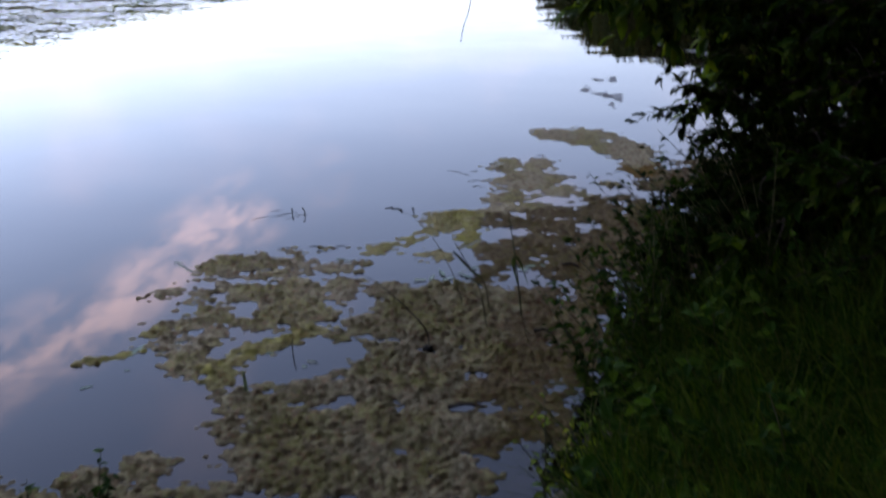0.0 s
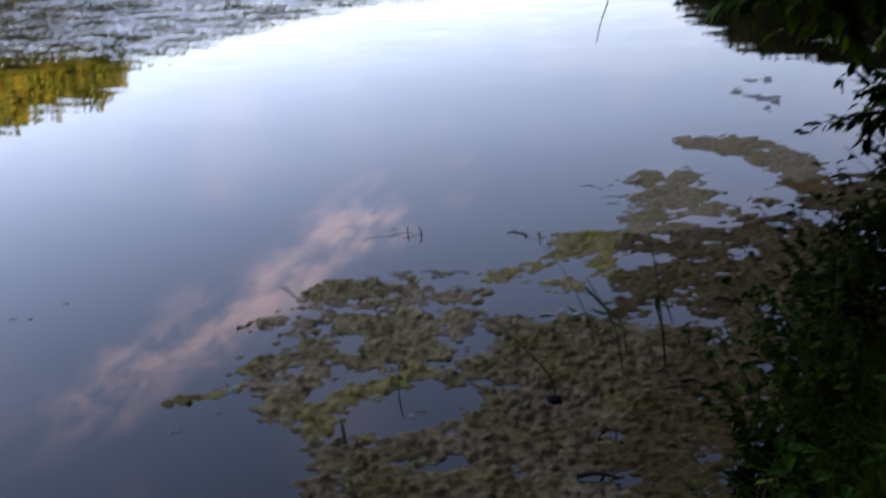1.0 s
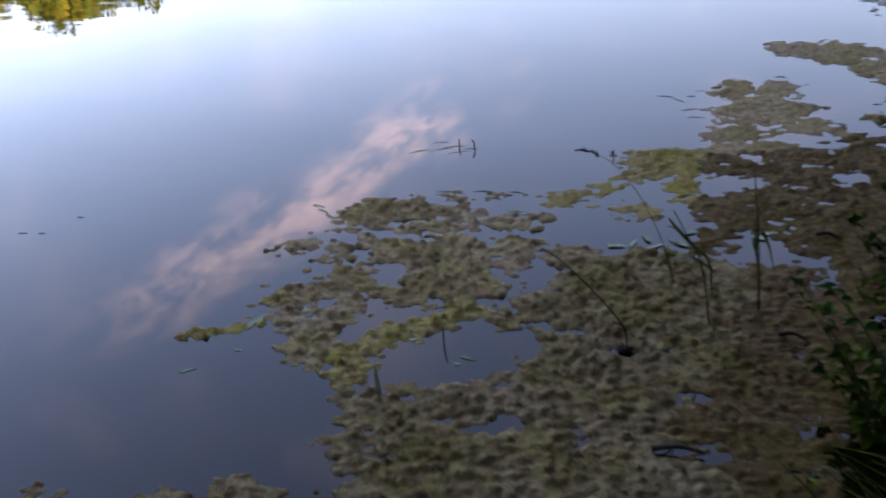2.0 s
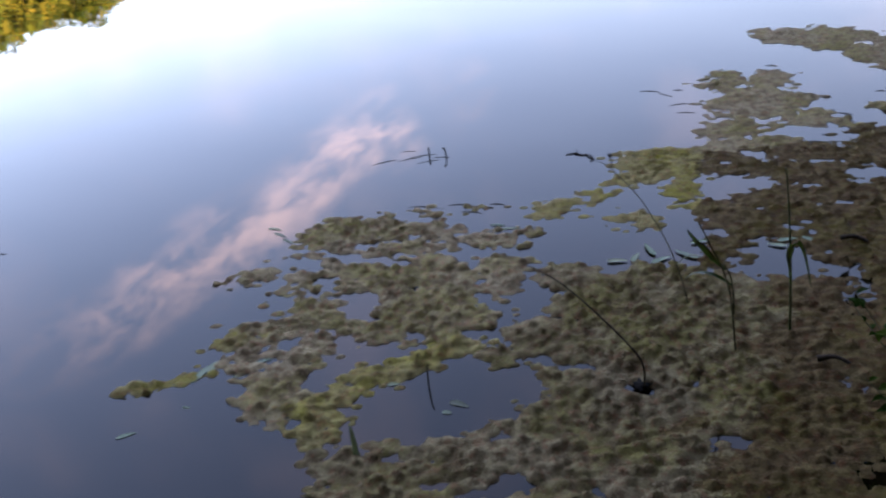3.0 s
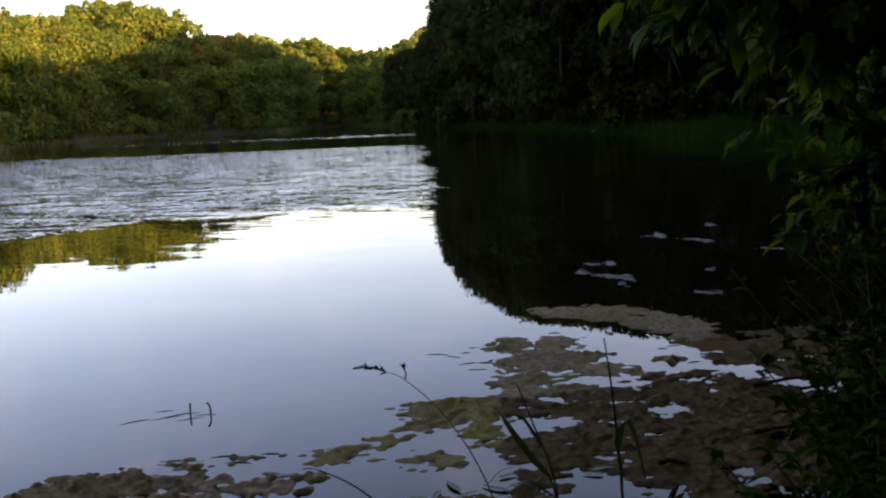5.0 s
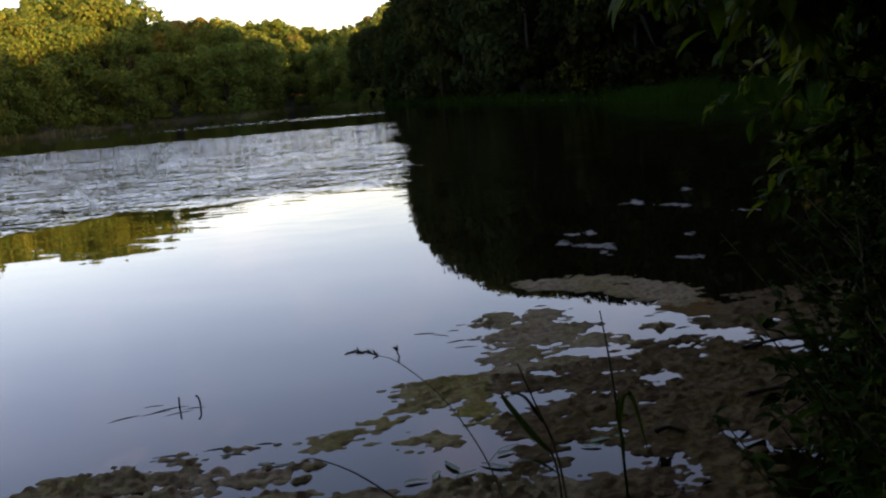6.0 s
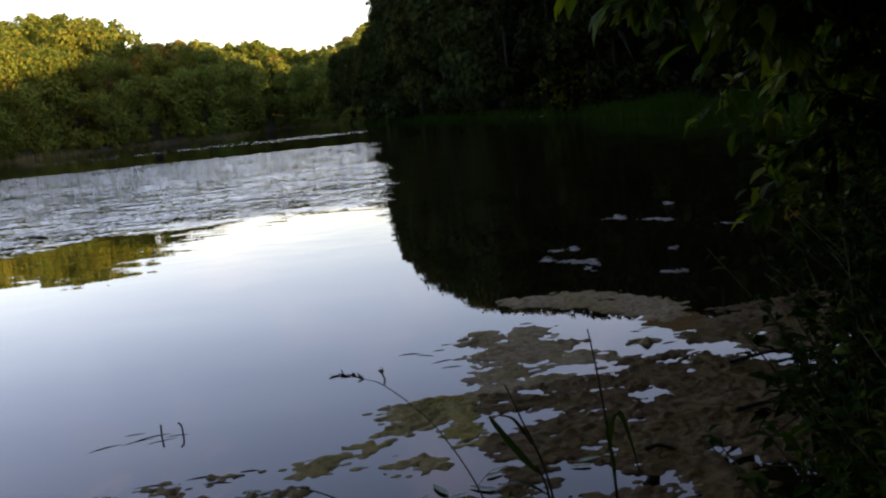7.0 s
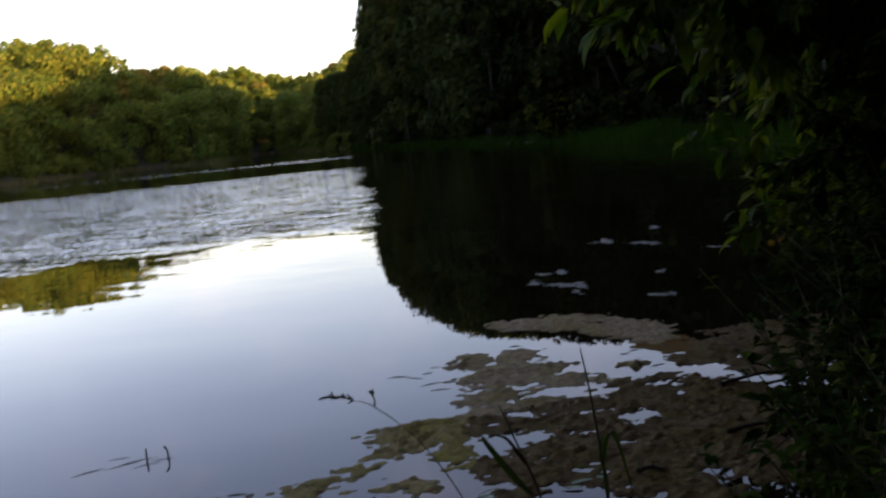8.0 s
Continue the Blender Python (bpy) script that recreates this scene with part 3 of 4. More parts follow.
def plant_shore():
    rng = np.random.default_rng(8)
    plain = [shrub(rng, 2.4, 1.7, 900, 0.3, M_WOODS, "leafy green shrub at the water's edge") for _ in range(2)]
    shade = [shrub(rng, 2.2, 1.5, 1100, 0.26, M_SHADE, "leafy shrub at the water's edge, shade painted into its leaves") for _ in range(2)]
    for x, y in scatter(rng, (-70, 25, -10, 270), lambda x, y, o: 0.6 < o < 5.0, 3.0, 9000):
        k = plain[rng.integers(2)]
        s = rng.uniform(0.6, 1.5)
        copy_thing(k, Matrix.Translation((x, y, gz(x, y) - 0.1)) @ Matrix.Rotation(rng.uniform(0, 6.3), 4, "Z") @ Matrix.Diagonal((s, s, s, 1)))
    for x, y in scatter(rng, (-20, 16, 20, 200), lambda x, y, o: 0.8 < o < 3.5 and x > -0.11 * y + 2, 2.5, 9000):
        k = shade[rng.integers(2)]
        s = rng.uniform(0.5, 1.2)
        copy_thing(k, Matrix.Translation((x, y, gz(x, y) - 0.1)) @ Matrix.Rotation(rng.uniform(0, 6.3), 4, "Z") @ Matrix.Diagonal((s, s, s, 1)))
    willow = shrub(rng, 2.5, 2.5, 3600, 0.2, M_WILLOW, "round yellow-green willow bush at the water's edge")
    willow.matrix_world = Matrix.Translation((10.7, 59.0, gz(10.7, 59.0) - 0.1)) @ Matrix.Diagonal((1.15, 1.15, 1.05, 1))
    for k, (x, y) in zip(plain + shade, ((-60, 120), (-57, 140), (14, 33), (15, 30))):
        k.matrix_world = Matrix.Translation((x, y, gz(x, y) - 0.1))

    # grass along the waterline
    def strip(name, box, keep, count, hgt, wid, label, material=M_SHOREGRASS):
        x0, y0, x1, y1 = box
        xs, ys = rng.uniform(x0, x1, count * 30), rng.uniform(y0, y1, count * 30)
        o = off_shore(xs, ys)
        ok = np.nonzero(keep(xs, ys, o))[0][:count]
        xs, ys = xs[ok], ys[ok]
        base = np.stack([xs, ys, ground_height(xs, ys) - 0.05], 1)
        lean = np.concatenate([rng.normal(size=(len(xs), 2)) * 0.35, np.zeros((len(xs), 1))], 1)
        tagged(part(name, *blades(base, lean, hgt * rng.uniform(0.5, 1.2, len(xs)), wid * rng.uniform(0.6, 1.4, len(xs)), rng, 3), material), label, "grass", kind="stuff")

    strip("shore_grass", (-62, 30, -10, 260), lambda x, y, o: (o > -0.2) & (o < 1.4), 9000, 0.8, 0.09, "rough grass along the far waterline")
    strip("shore_grass", (-16, 45, 14, 180), lambda x, y, o: (o > -0.2) & (o < 1.3) & (x > -0.11 * y + 2), 6000, 0.8, 0.06, "rough grass along the right waterline, shade painted into its blades", M_SHADED_GRASS)
    strip("shore_grass", (4, 10, 14, 36), lambda x, y, o: (o > -0.2) & (o < 2.4) & (x > 4), 6000, 0.8, 0.03, "tall green grass along the bay, shade painted into its blades", M_SHADED_GRASS)
    strip("shore_grass", (9, 34, 16, 50), lambda x, y, o: (o > -0.3) & (o < 2.6), 6000, 0.9, 0.045, "tall green grass standing at the water's edge", M_SHADED_GRASS)


plant_shore()


# ---- floating algae ----
def value_noise(x, y, seed):
    """Smooth noise from -1 to 1 with a cell of one unit."""
    i, j = np.floor(x).astype(np.int64), np.floor(y).astype(np.int64)
    u, v = x - i, y - j
    u, v = u * u * u * (u * (u * 6 - 15) + 10), v * v * v * (v * (v * 6 - 15) + 10)

    def at(a, b):
        return chance(a, b, seed) * 2 - 1

    low = at(i, j) * (1 - u) + at(i + 1, j) * u
    high = at(i, j + 1) * (1 - u) + at(i + 1, j + 1) * u
    return low * (1 - v) + high * v


def chance(i, j, seed):
    """A fixed random number from 0 to 1 for each cell."""
    h = (i * 374761393 + j * 668265263 + seed * 1442695041) & 0xFFFFFFFF
    h = ((h ^ (h >> 13)) * 1274126177) & 0xFFFFFFFF
    h = ((h ^ (h >> 16)) * 2246822519) & 0xFFFFFFFF
    return ((h ^ (h >> 13)) & 0xFFFFFF) / float(0xFFFFFF)


def fractal(x, y, scale, octaves=3, seed=0):
    out, amp, f = np.zeros(np.shape(x)), 0.6, scale
    for k in range(octaves):
        out += amp * value_noise(x * f, y * f, seed + 17 * k)
        amp *= 0.5
        f *= 2.1
    return out


def algae_mat(patches, step, material, label, holes=(), thick=0.036, ragged=0.06, name="algae_mat", pools=0.26, clump=0.042, spread=0.025):
    """A raft of small rounded clumps of algae over a union of patches (x, y, half length, half width, turn)."""
    p = np.array(patches)
    grow = 0.15
    x0, x1 = (p[:, 0] - p[:, 2]).min() - grow, (p[:, 0] + p[:, 2]).max() + grow
    y0, y1 = (p[:, 1] - p[:, 2]).min() - grow, (p[:, 1] + p[:, 2]).max() + grow
    nx, ny = int((x1 - x0) / step) + 2, int((y1 - y0) / step) + 2
    gx, gy = np.meshgrid(x0 + np.arange(nx) * step, y0 + np.arange(ny) * step, indexing="ij")
    x, y = gx.ravel(), gy.ravel()

    def union(rows, x, y):
        f = np.full(np.shape(x), -9.0)
        for cx, cy, a, b, turn in rows:
            c, s = math.cos(radians(turn)), math.sin(radians(turn))
            u, v = ((x - cx) * c + (y - cy) * s) / a, ((y - cy) * c - (x - cx) * s) / b
            f = np.maximum(f, (1 - np.hypot(u, v)) * min(a, b))
        return f

    def cover(x, y):
        """How far inside the raft a spot lies, in metres."""
        rag = fractal(x, y, 4.5, 3, 3) * ragged * 1.3 + fractal(x, y * 1.4, 17.0, 2, 5) * 0.05
        f = union(patches, x, y) + rag + spread
        if len(holes):
            f = np.minimum(f, -union(holes, x, y) + rag * 0.4)
        slack = fractal(x * 0.8 + y * 0.25, y * 1.5, 5.5, 3, 9)
        return np.minimum(f, 0.06 + (0.5 - pools - slack) * 0.22)

    # clumps sit on a shuffled lattice, drawn out a little along the shore
    c, s = math.cos(0.2), math.sin(0.2)
    wide, deep = clump * 1.3, clump * 0.9
    u, v = (x * c + y * s) / wide, (y * c - x * s) / deep
    iu, iv = np.floor(u).astype(np.int64), np.floor(v).astype(np.int64)
    body = cover(x, y)
    z = np.where(body > 0.015, thick * (0.04 + 0.16 * np.clip(body / 0.08, 0, 1) + 0.25 * fractal(x, y, 6.0, 2, 11)), -0.02)
    for di in (-1, 0, 1):
        for dj in (-1, 0, 1):
            a, b = iu + di, iv + dj
            cu, cv = a + 0.15 + 0.7 * chance(a, b, 1), b + 0.15 + 0.7 * chance(a, b, 2)
            mx, my = cu * wide * c - cv * deep * s, cu * wide * s + cv * deep * c
            inside = cover(mx, my) + (chance(a, b, 3) - 0.55) * 0.07
            r = (0.4 + 0.55 * chance(a, b, 4)) * np.clip(0.5 + inside / 0.06, 0.0, 1.0)
            top = thick * (0.35 + 0.85 * chance(a, b, 5)) * np.clip(0.15 + inside / 0.09, 0.1, 1.0)
            d2 = ((u - cu) ** 2 + (v - cv) ** 2) / np.maximum(r, 0.05) ** 2
            z = np.maximum(z, np.where(inside > 0, top * (1.0 - d2 * 1.15), -0.02))
    z = np.clip(z + np.where(z > -0.01, 0.12 * thick * fractal(x, y, 60.0, 2, 21), 0), -0.02, thick * 1.6)
    zz = z.reshape(nx, ny)
    quad = np.maximum.reduce([zz[:-1, :-1], zz[1:, :-1], zz[1:, 1:], zz[:-1, 1:]]) > -0.004
    i, j = np.nonzero(quad)
    faces = np.stack([i * ny + j, (i + 1) * ny + j, (i + 1) * ny + j + 1, i * ny + j + 1], 1)
    used = np.unique(faces)
    index = np.full(len(x), -1)
    index[used] = np.arange(len(used))
    return tagged(part(name, np.stack([x, y, z], 1)[used], index[faces], material, smooth=True), label, "algae", "mats of floating algae")


algae_mat([(-1.45, 2.56, 0.36, 0.13, 12), (-1.5, 2.13, 0.15, 0.17, 0), (-1.58, 2.35, 0.16, 0.1, 10), (-1.25, 2.84, 0.48, 0.17, 8), (-0.92, 2.74, 0.2, 0.1, 12),
           (-1.5, 3.08, 0.34, 0.16, 6), (-1.08, 3.04, 0.28, 0.14, 4), (-1.68, 3.4, 0.24, 0.15, 12), (-1.34, 3.46, 0.2, 0.1, 4), (-1.9, 2.98, 0.11, 0.03, 25),
           (-1.36, 3.65, 0.12, 0.03, 12), (-0.86, 3.38, 0.17, 0.07, 8), (-0.8, 3.16, 0.14, 0.09, 10), (-0.67, 3.48, 0.09, 0.03, 0), (-1.2, 3.26, 0.2, 0.07, 0), (-0.72, 2.98, 0.08, 0.12, 0), (-1.02, 2.58, 0.2, 0.07, 18), (-1.42, 2.34, 0.08, 0.14, 0)],
          0.0115, M_ALGAE, "lumpy olive-tan raft of algae afloat in open water", spread=0.035, holes=[(-1.1, 3.26, 0.09, 0.03, 10), (-1.24, 2.36, 0.12, 0.06, 20)])
algae_mat([(-1.22, 1.95, 0.1, 0.11, 0), (-1.19, 2.11, 0.08, 0.09, 60), (-1.1, 2.25, 0.12, 0.07, 40), (-0.96, 2.37, 0.13, 0.07, 30), (-0.8, 2.49, 0.12, 0.065, 28), (-1.33, 2.02, 0.08, 0.06, 0)],
          0.0115, M_ALGAE_Y, "yellow-green curl of floating algae beside dark water", ragged=0.04)
algae_mat([(-1.83, 2.42, 0.13, 0.075, 25), (-1.68, 2.5, 0.1, 0.06, 20)], 0.0115, M_ALGAE_Y, "yellow-green lobe of algae at the raft's edge", ragged=0.03, spread=0.01)
algae_mat([(-2.03, 2.08, 0.11, 0.035, 32), (-1.94, 2.15, 0.07, 0.03, 25)], 0.0115, M_ALGAE_Y, "small yellow-green tongue of floating algae", ragged=0.02, spread=0.015, pools=0.0)
algae_mat([(-0.09, 4.34, 0.25, 0.2, 10), (-0.22, 4.15, 0.16, 0.1, 20), (0.08, 3.98, 0.1, 0.2, 0), (-0.5, 3.82, 0.2, 0.065, 42), (-0.24, 3.68, 0.13, 0.05, 8), (-0.08, 3.62, 0.1, 0.06, 0), (-0.5, 3.52, 0.05, 0.035, 0)],
          0.0115, M_ALGAE_Y, "ochre-yellow mat of floating algae", thick=0.02)
algae_mat([(0.27, 5.62, 0.14, 0.18, 0), (0.54, 5.62, 0.14, 0.18, 0), (0.43, 5.2, 0.3, 0.24, 5), (0.74, 4.97, 0.17, 0.11, 10), (0.3, 4.8, 0.2, 0.12, 5), (0.46, 4.54, 0.30, 0.15, 6), (0.11, 5.55, 0.07, 0.04, 0)],
          0.014, M_ALGAE, "tan mat of floating algae reaching into the lake", thick=0.017)
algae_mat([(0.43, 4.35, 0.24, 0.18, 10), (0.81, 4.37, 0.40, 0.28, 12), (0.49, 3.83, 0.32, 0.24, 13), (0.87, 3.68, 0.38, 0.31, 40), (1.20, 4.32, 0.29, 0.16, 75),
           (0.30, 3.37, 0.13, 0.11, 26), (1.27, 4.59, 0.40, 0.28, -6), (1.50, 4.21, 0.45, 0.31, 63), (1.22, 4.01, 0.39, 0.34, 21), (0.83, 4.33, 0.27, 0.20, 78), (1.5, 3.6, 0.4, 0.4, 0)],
          0.013, M_ALGAE_BROWN_SHADE, "broken brown mat of algae with pools of open water, darkened for shade", ragged=0.09, pools=0.22, thick=0.022)
algae_mat([(-0.36, 3.07, 0.17, 0.10, 5), (-0.22, 2.90, 0.26, 0.19, 6), (-0.39, 2.60, 0.20, 0.15, 4), (-0.58, 2.46, 0.13, 0.08, 4), (0.01, 3.10, 0.19, 0.13, 8),
           (0.32, 3.04, 0.14, 0.13, 37), (0.12, 2.82, 0.34, 0.22, 9), (-0.20, 2.47, 0.30, 0.21, 8), (0.1, 2.38, 0.38, 0.32, 13),
           (-0.30, 2.10, 0.20, 0.16, 6), (-0.58, 1.81, 0.28, 0.12, 7), (-0.14, 1.93, 0.37, 0.24, 9), (-0.99, 1.73, 0.12, 0.08, -1),
           (-0.81, 1.78, 0.12, 0.08, 1), (0.0, 1.55, 0.5, 0.28, 5), (-0.72, 1.5, 0.42, 0.2, -8), (-0.42, 1.2, 0.48, 0.26, -4), (0.05, 1.16, 0.42, 0.26, 3)],
          0.0115, M_ALGAE_HALF_SHADE, "wide olive-tan mat of algae along the near shore, darkened for shade", pools=0.06, holes=[(0.16, 2.15, 0.09, 0.025, 50), (0.3, 1.74, 0.13, 0.03, 4)])
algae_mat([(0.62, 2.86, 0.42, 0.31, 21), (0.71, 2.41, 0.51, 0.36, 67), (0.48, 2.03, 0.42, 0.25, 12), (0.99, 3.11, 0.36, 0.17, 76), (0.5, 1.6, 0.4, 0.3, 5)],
          0.0115, M_ALGAE_BROWN_SHADE, "brown mat of algae against the bank, shade put into its colour", thick=0.022, pools=0.08,
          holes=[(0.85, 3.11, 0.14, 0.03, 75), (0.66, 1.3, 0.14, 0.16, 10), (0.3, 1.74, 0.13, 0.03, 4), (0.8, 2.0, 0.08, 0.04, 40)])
algae_mat([(1.03, 6.45, 0.42, 0.22, -20), (1.38, 6.1, 0.34, 0.24, -32), (1.49, 5.7, 0.16, 0.11, 74), (0.74, 6.5, 0.22, 0.14, -24)],
          0.018, M_ALGAE, "grey-tan band of algae lying across the bay", thick=0.02, pools=0.1)
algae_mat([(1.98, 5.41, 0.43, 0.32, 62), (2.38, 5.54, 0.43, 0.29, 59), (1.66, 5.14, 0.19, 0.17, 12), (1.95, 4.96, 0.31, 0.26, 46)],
          0.018, M_ALGAE_BROWN_SHADE, "brown mat of algae below the overhanging tree, darkened for its shade", thick=0.02)
algae_mat([(-2.08, 0.73, 0.32, 0.17, 2), (-1.56, 0.93, 0.18, 0.12, -6), (-1.34, 1.09, 0.13, 0.09, -4), (-1.07, 0.93, 0.26, 0.09, 13), (-1.79, 0.81, 0.22, 0.08, 13)],
          0.0115, M_ALGAE_HALF_SHADE, "lumpy algae washed against the near bank", spread=0.0)
algae_mat([(1.53, 5.56, 0.2, 0.2, 30), (1.64, 5.42, 0.14, 0.12, 0)], 0.02, M_SUNK, "rust-brown algae drowned at the surface", thick=0.006, ragged=0.05, pools=0.1)
for x, y, a, b, turn in [(1.24, 5.17, 0.10, 0.09, -5), (0.94, 4.92, 0.10, 0.07, -11), (0.15, 5.58, 0.09, 0.07, -71), (0.78, 5.33, 0.07, 0.06, -37)]:
    algae_mat([(x, y, a, b, turn)], 0.016, M_ALGAE, "small loose clot of floating algae", ragged=0.04, spread=0.01)
for x, y, a, b, turn in [(2.23, 10.50, 0.30, 0.19, 88), (2.53, 10.11, 0.17, 0.13, -43), (1.31, 7.94, 0.18, 0.14, -31), (1.42, 7.85, 0.11, 0.08, 87),
                         (1.38, 8.68, 0.14, 0.09, 89), (1.04, 8.21, 0.09, 0.05, 88), (3.06, 11.35, 0.12, 0.07, 82), (3.11, 9.26, 0.11, 0.08, -28),
                         (2.22, 8.11, 0.09, 0.07, 81), (1.93, 7.11, 0.10, 0.09, -38), (2.02, 7.03, 0.07, 0.06, 77), (1.34, 7.54, 0.08, 0.06, -80)]:
    flock = random.Random(int(x * 100))
    algae_mat([(x, y, a * 0.55, b * 0.3, turn)], 0.014, M_SCUM, "pale flake of scum afloat on dark water", thick=0.014, ragged=0.03, pools=0.0, spread=0.02, name="scum_flake")
    if a > 0.13:
        dx, dy = flock.uniform(-0.3, 0.3), flock.uniform(-0.2, 0.2)
        algae_mat([(x + dx, y + dy, 0.04, 0.02, flock.uniform(-20, 20))], 0.014, M_SCUM, "tiny pale flake of scum afloat", thick=0.012, ragged=0.02, pools=0.0, spread=0.02, name="scum_flake")


# ---- plants of the near bank ----
def sapling(name, x, y, height, spread, limbs, bias, count, leaf, material, label, seed, zlow=0.2, trunk=0.035, reach=()):
    """A many-branched young tree: trunk, limbs that lean towards bias, twigs and single leaves."""
    rng = np.random.default_rng(seed)
    ob = empty_thing(name, Matrix.Translation((x, y, gz(x, y))), label, "tree", "young trees on the bank")
    bias = np.array((*bias, 0.0))
    axis = [np.array((0, 0, -0.15)) + np.array((bias[0] * 0.18 * s * s, bias[1] * 0.18 * s * s, 1.0)) * height * s * np.array((1, 1, 1)) for s in np.linspace(0, 1, 6)]
    paths = [(axis, [trunk * (1 - 0.8 * s) for s in np.linspace(0, 1, 6)])]
    twigs = []
    for n in range(limbs + len(reach)):
        h = rng.uniform(zlow, 0.97)
        a = rng.uniform(0, 2 * np.pi)
        way = np.array((math.cos(a), math.sin(a), 0)) + bias
        way /= np.linalg.norm(way) + 1e-6
        ln = spread * (1.1 - 0.55 * h) * rng.uniform(0.6, 1.1)
        p0 = axis[0] + (axis[-1] - axis[0]) * h
        rise = rng.uniform(0.1, 0.6)
        if n >= limbs:      # a limb that reaches out to a given spot
            h = 0.5
            p0 = axis[0] + (axis[-1] - axis[0]) * h
            way = np.array((*reach[n - limbs][:2], 0.0)) - p0 * np.array((1, 1, 0))
            ln = np.linalg.norm(way)
            way /= ln
            rise = (reach[n - limbs][2] - p0[2]) / ln + 0.55
        pts = [p0 + way * ln * t + np.array((0, 0, ln * (rise * t - 0.55 * t * t))) + rng.normal(size=3) * 0.02 * t for t in np.linspace(0, 1, 6)]
        paths.append((pts, [trunk * 0.42 * (1 - 0.82 * t) for t in np.linspace(0, 1, 6)]))
        for _ in range(9 if n < limbs else 18):
            t = rng.uniform(0.25, 1.0)
            q = pts[0] + (pts[-1] - pts[0]) * t
            k = min(int(t * 5), 4)
            q = pts[k] + (pts[k + 1] - pts[k]) * (t * 5 - k) if t < 1 else pts[-1]
            d = way * 0.6 + rng.normal(size=3) * 0.6 + np.array((0, 0, 0.05))
            d /= np.linalg.norm(d)
            tl = rng.uniform(0.18, 0.42)
            e = q + d * tl + np.array((0, 0, -0.35 * tl * tl))
            paths.append(([q, (q + e) / 2 + np.array((0, 0, 0.02)), e], [0.004, 0.003, 0.0015]))
            twigs.append((q, e))
    part("trunk", *tubes(paths[:1], 8), M_BARK, ob, smooth=True)
    part("branch", *tubes(paths[1:], 5), M_TWIG, ob, smooth=True)
    tw = rng.integers(len(twigs), size=count)
    s = rng.uniform(0.1, 1.05, count)[:, None]
    q, e = np.array([t[0] for t in twigs])[tw], np.array([t[1] for t in twigs])[tw]
    base = q + (e - q) * s + rng.normal(size=(count, 3)) * 0.012
    way = (e - q) / np.linalg.norm(e - q, axis=1, keepdims=True) * 0.7 + rng.normal(size=(count, 3)) * 0.55 + np.array((0, 0, -0.35))
    up = rng.normal(size=(count, 3)) * 0.35 + np.array((0, 0, 1.0))
    size = leaf * rng.uniform(0.55, 1.25, count)
    part("foliage", *leaves(base, way, up, size, size * rng.uniform(0.38, 0.52, count)), material, ob)
    return ob


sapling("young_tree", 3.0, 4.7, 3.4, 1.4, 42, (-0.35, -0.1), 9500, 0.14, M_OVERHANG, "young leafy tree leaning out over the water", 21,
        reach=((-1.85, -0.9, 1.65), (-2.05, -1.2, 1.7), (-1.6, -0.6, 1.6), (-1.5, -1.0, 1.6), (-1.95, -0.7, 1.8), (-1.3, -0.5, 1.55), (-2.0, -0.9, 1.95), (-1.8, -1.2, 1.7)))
sapling("young_tree", 2.35, 3.25, 2.1, 1.0, 34, (-0.25, -0.05), 6500, 0.085, M_THICKET_SHADE, "low leafy sapling at the water's edge", 22, 0.1)
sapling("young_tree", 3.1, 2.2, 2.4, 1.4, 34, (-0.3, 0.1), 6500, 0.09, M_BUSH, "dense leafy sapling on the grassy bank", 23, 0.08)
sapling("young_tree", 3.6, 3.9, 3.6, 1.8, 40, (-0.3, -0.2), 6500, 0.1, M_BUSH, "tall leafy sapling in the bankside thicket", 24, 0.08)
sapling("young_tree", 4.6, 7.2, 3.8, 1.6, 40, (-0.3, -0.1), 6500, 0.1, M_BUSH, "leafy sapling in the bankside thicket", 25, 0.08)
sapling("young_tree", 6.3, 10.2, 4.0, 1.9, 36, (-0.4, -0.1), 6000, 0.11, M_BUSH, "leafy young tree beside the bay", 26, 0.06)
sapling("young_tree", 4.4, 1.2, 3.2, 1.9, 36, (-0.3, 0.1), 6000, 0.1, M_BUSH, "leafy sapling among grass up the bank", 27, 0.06)


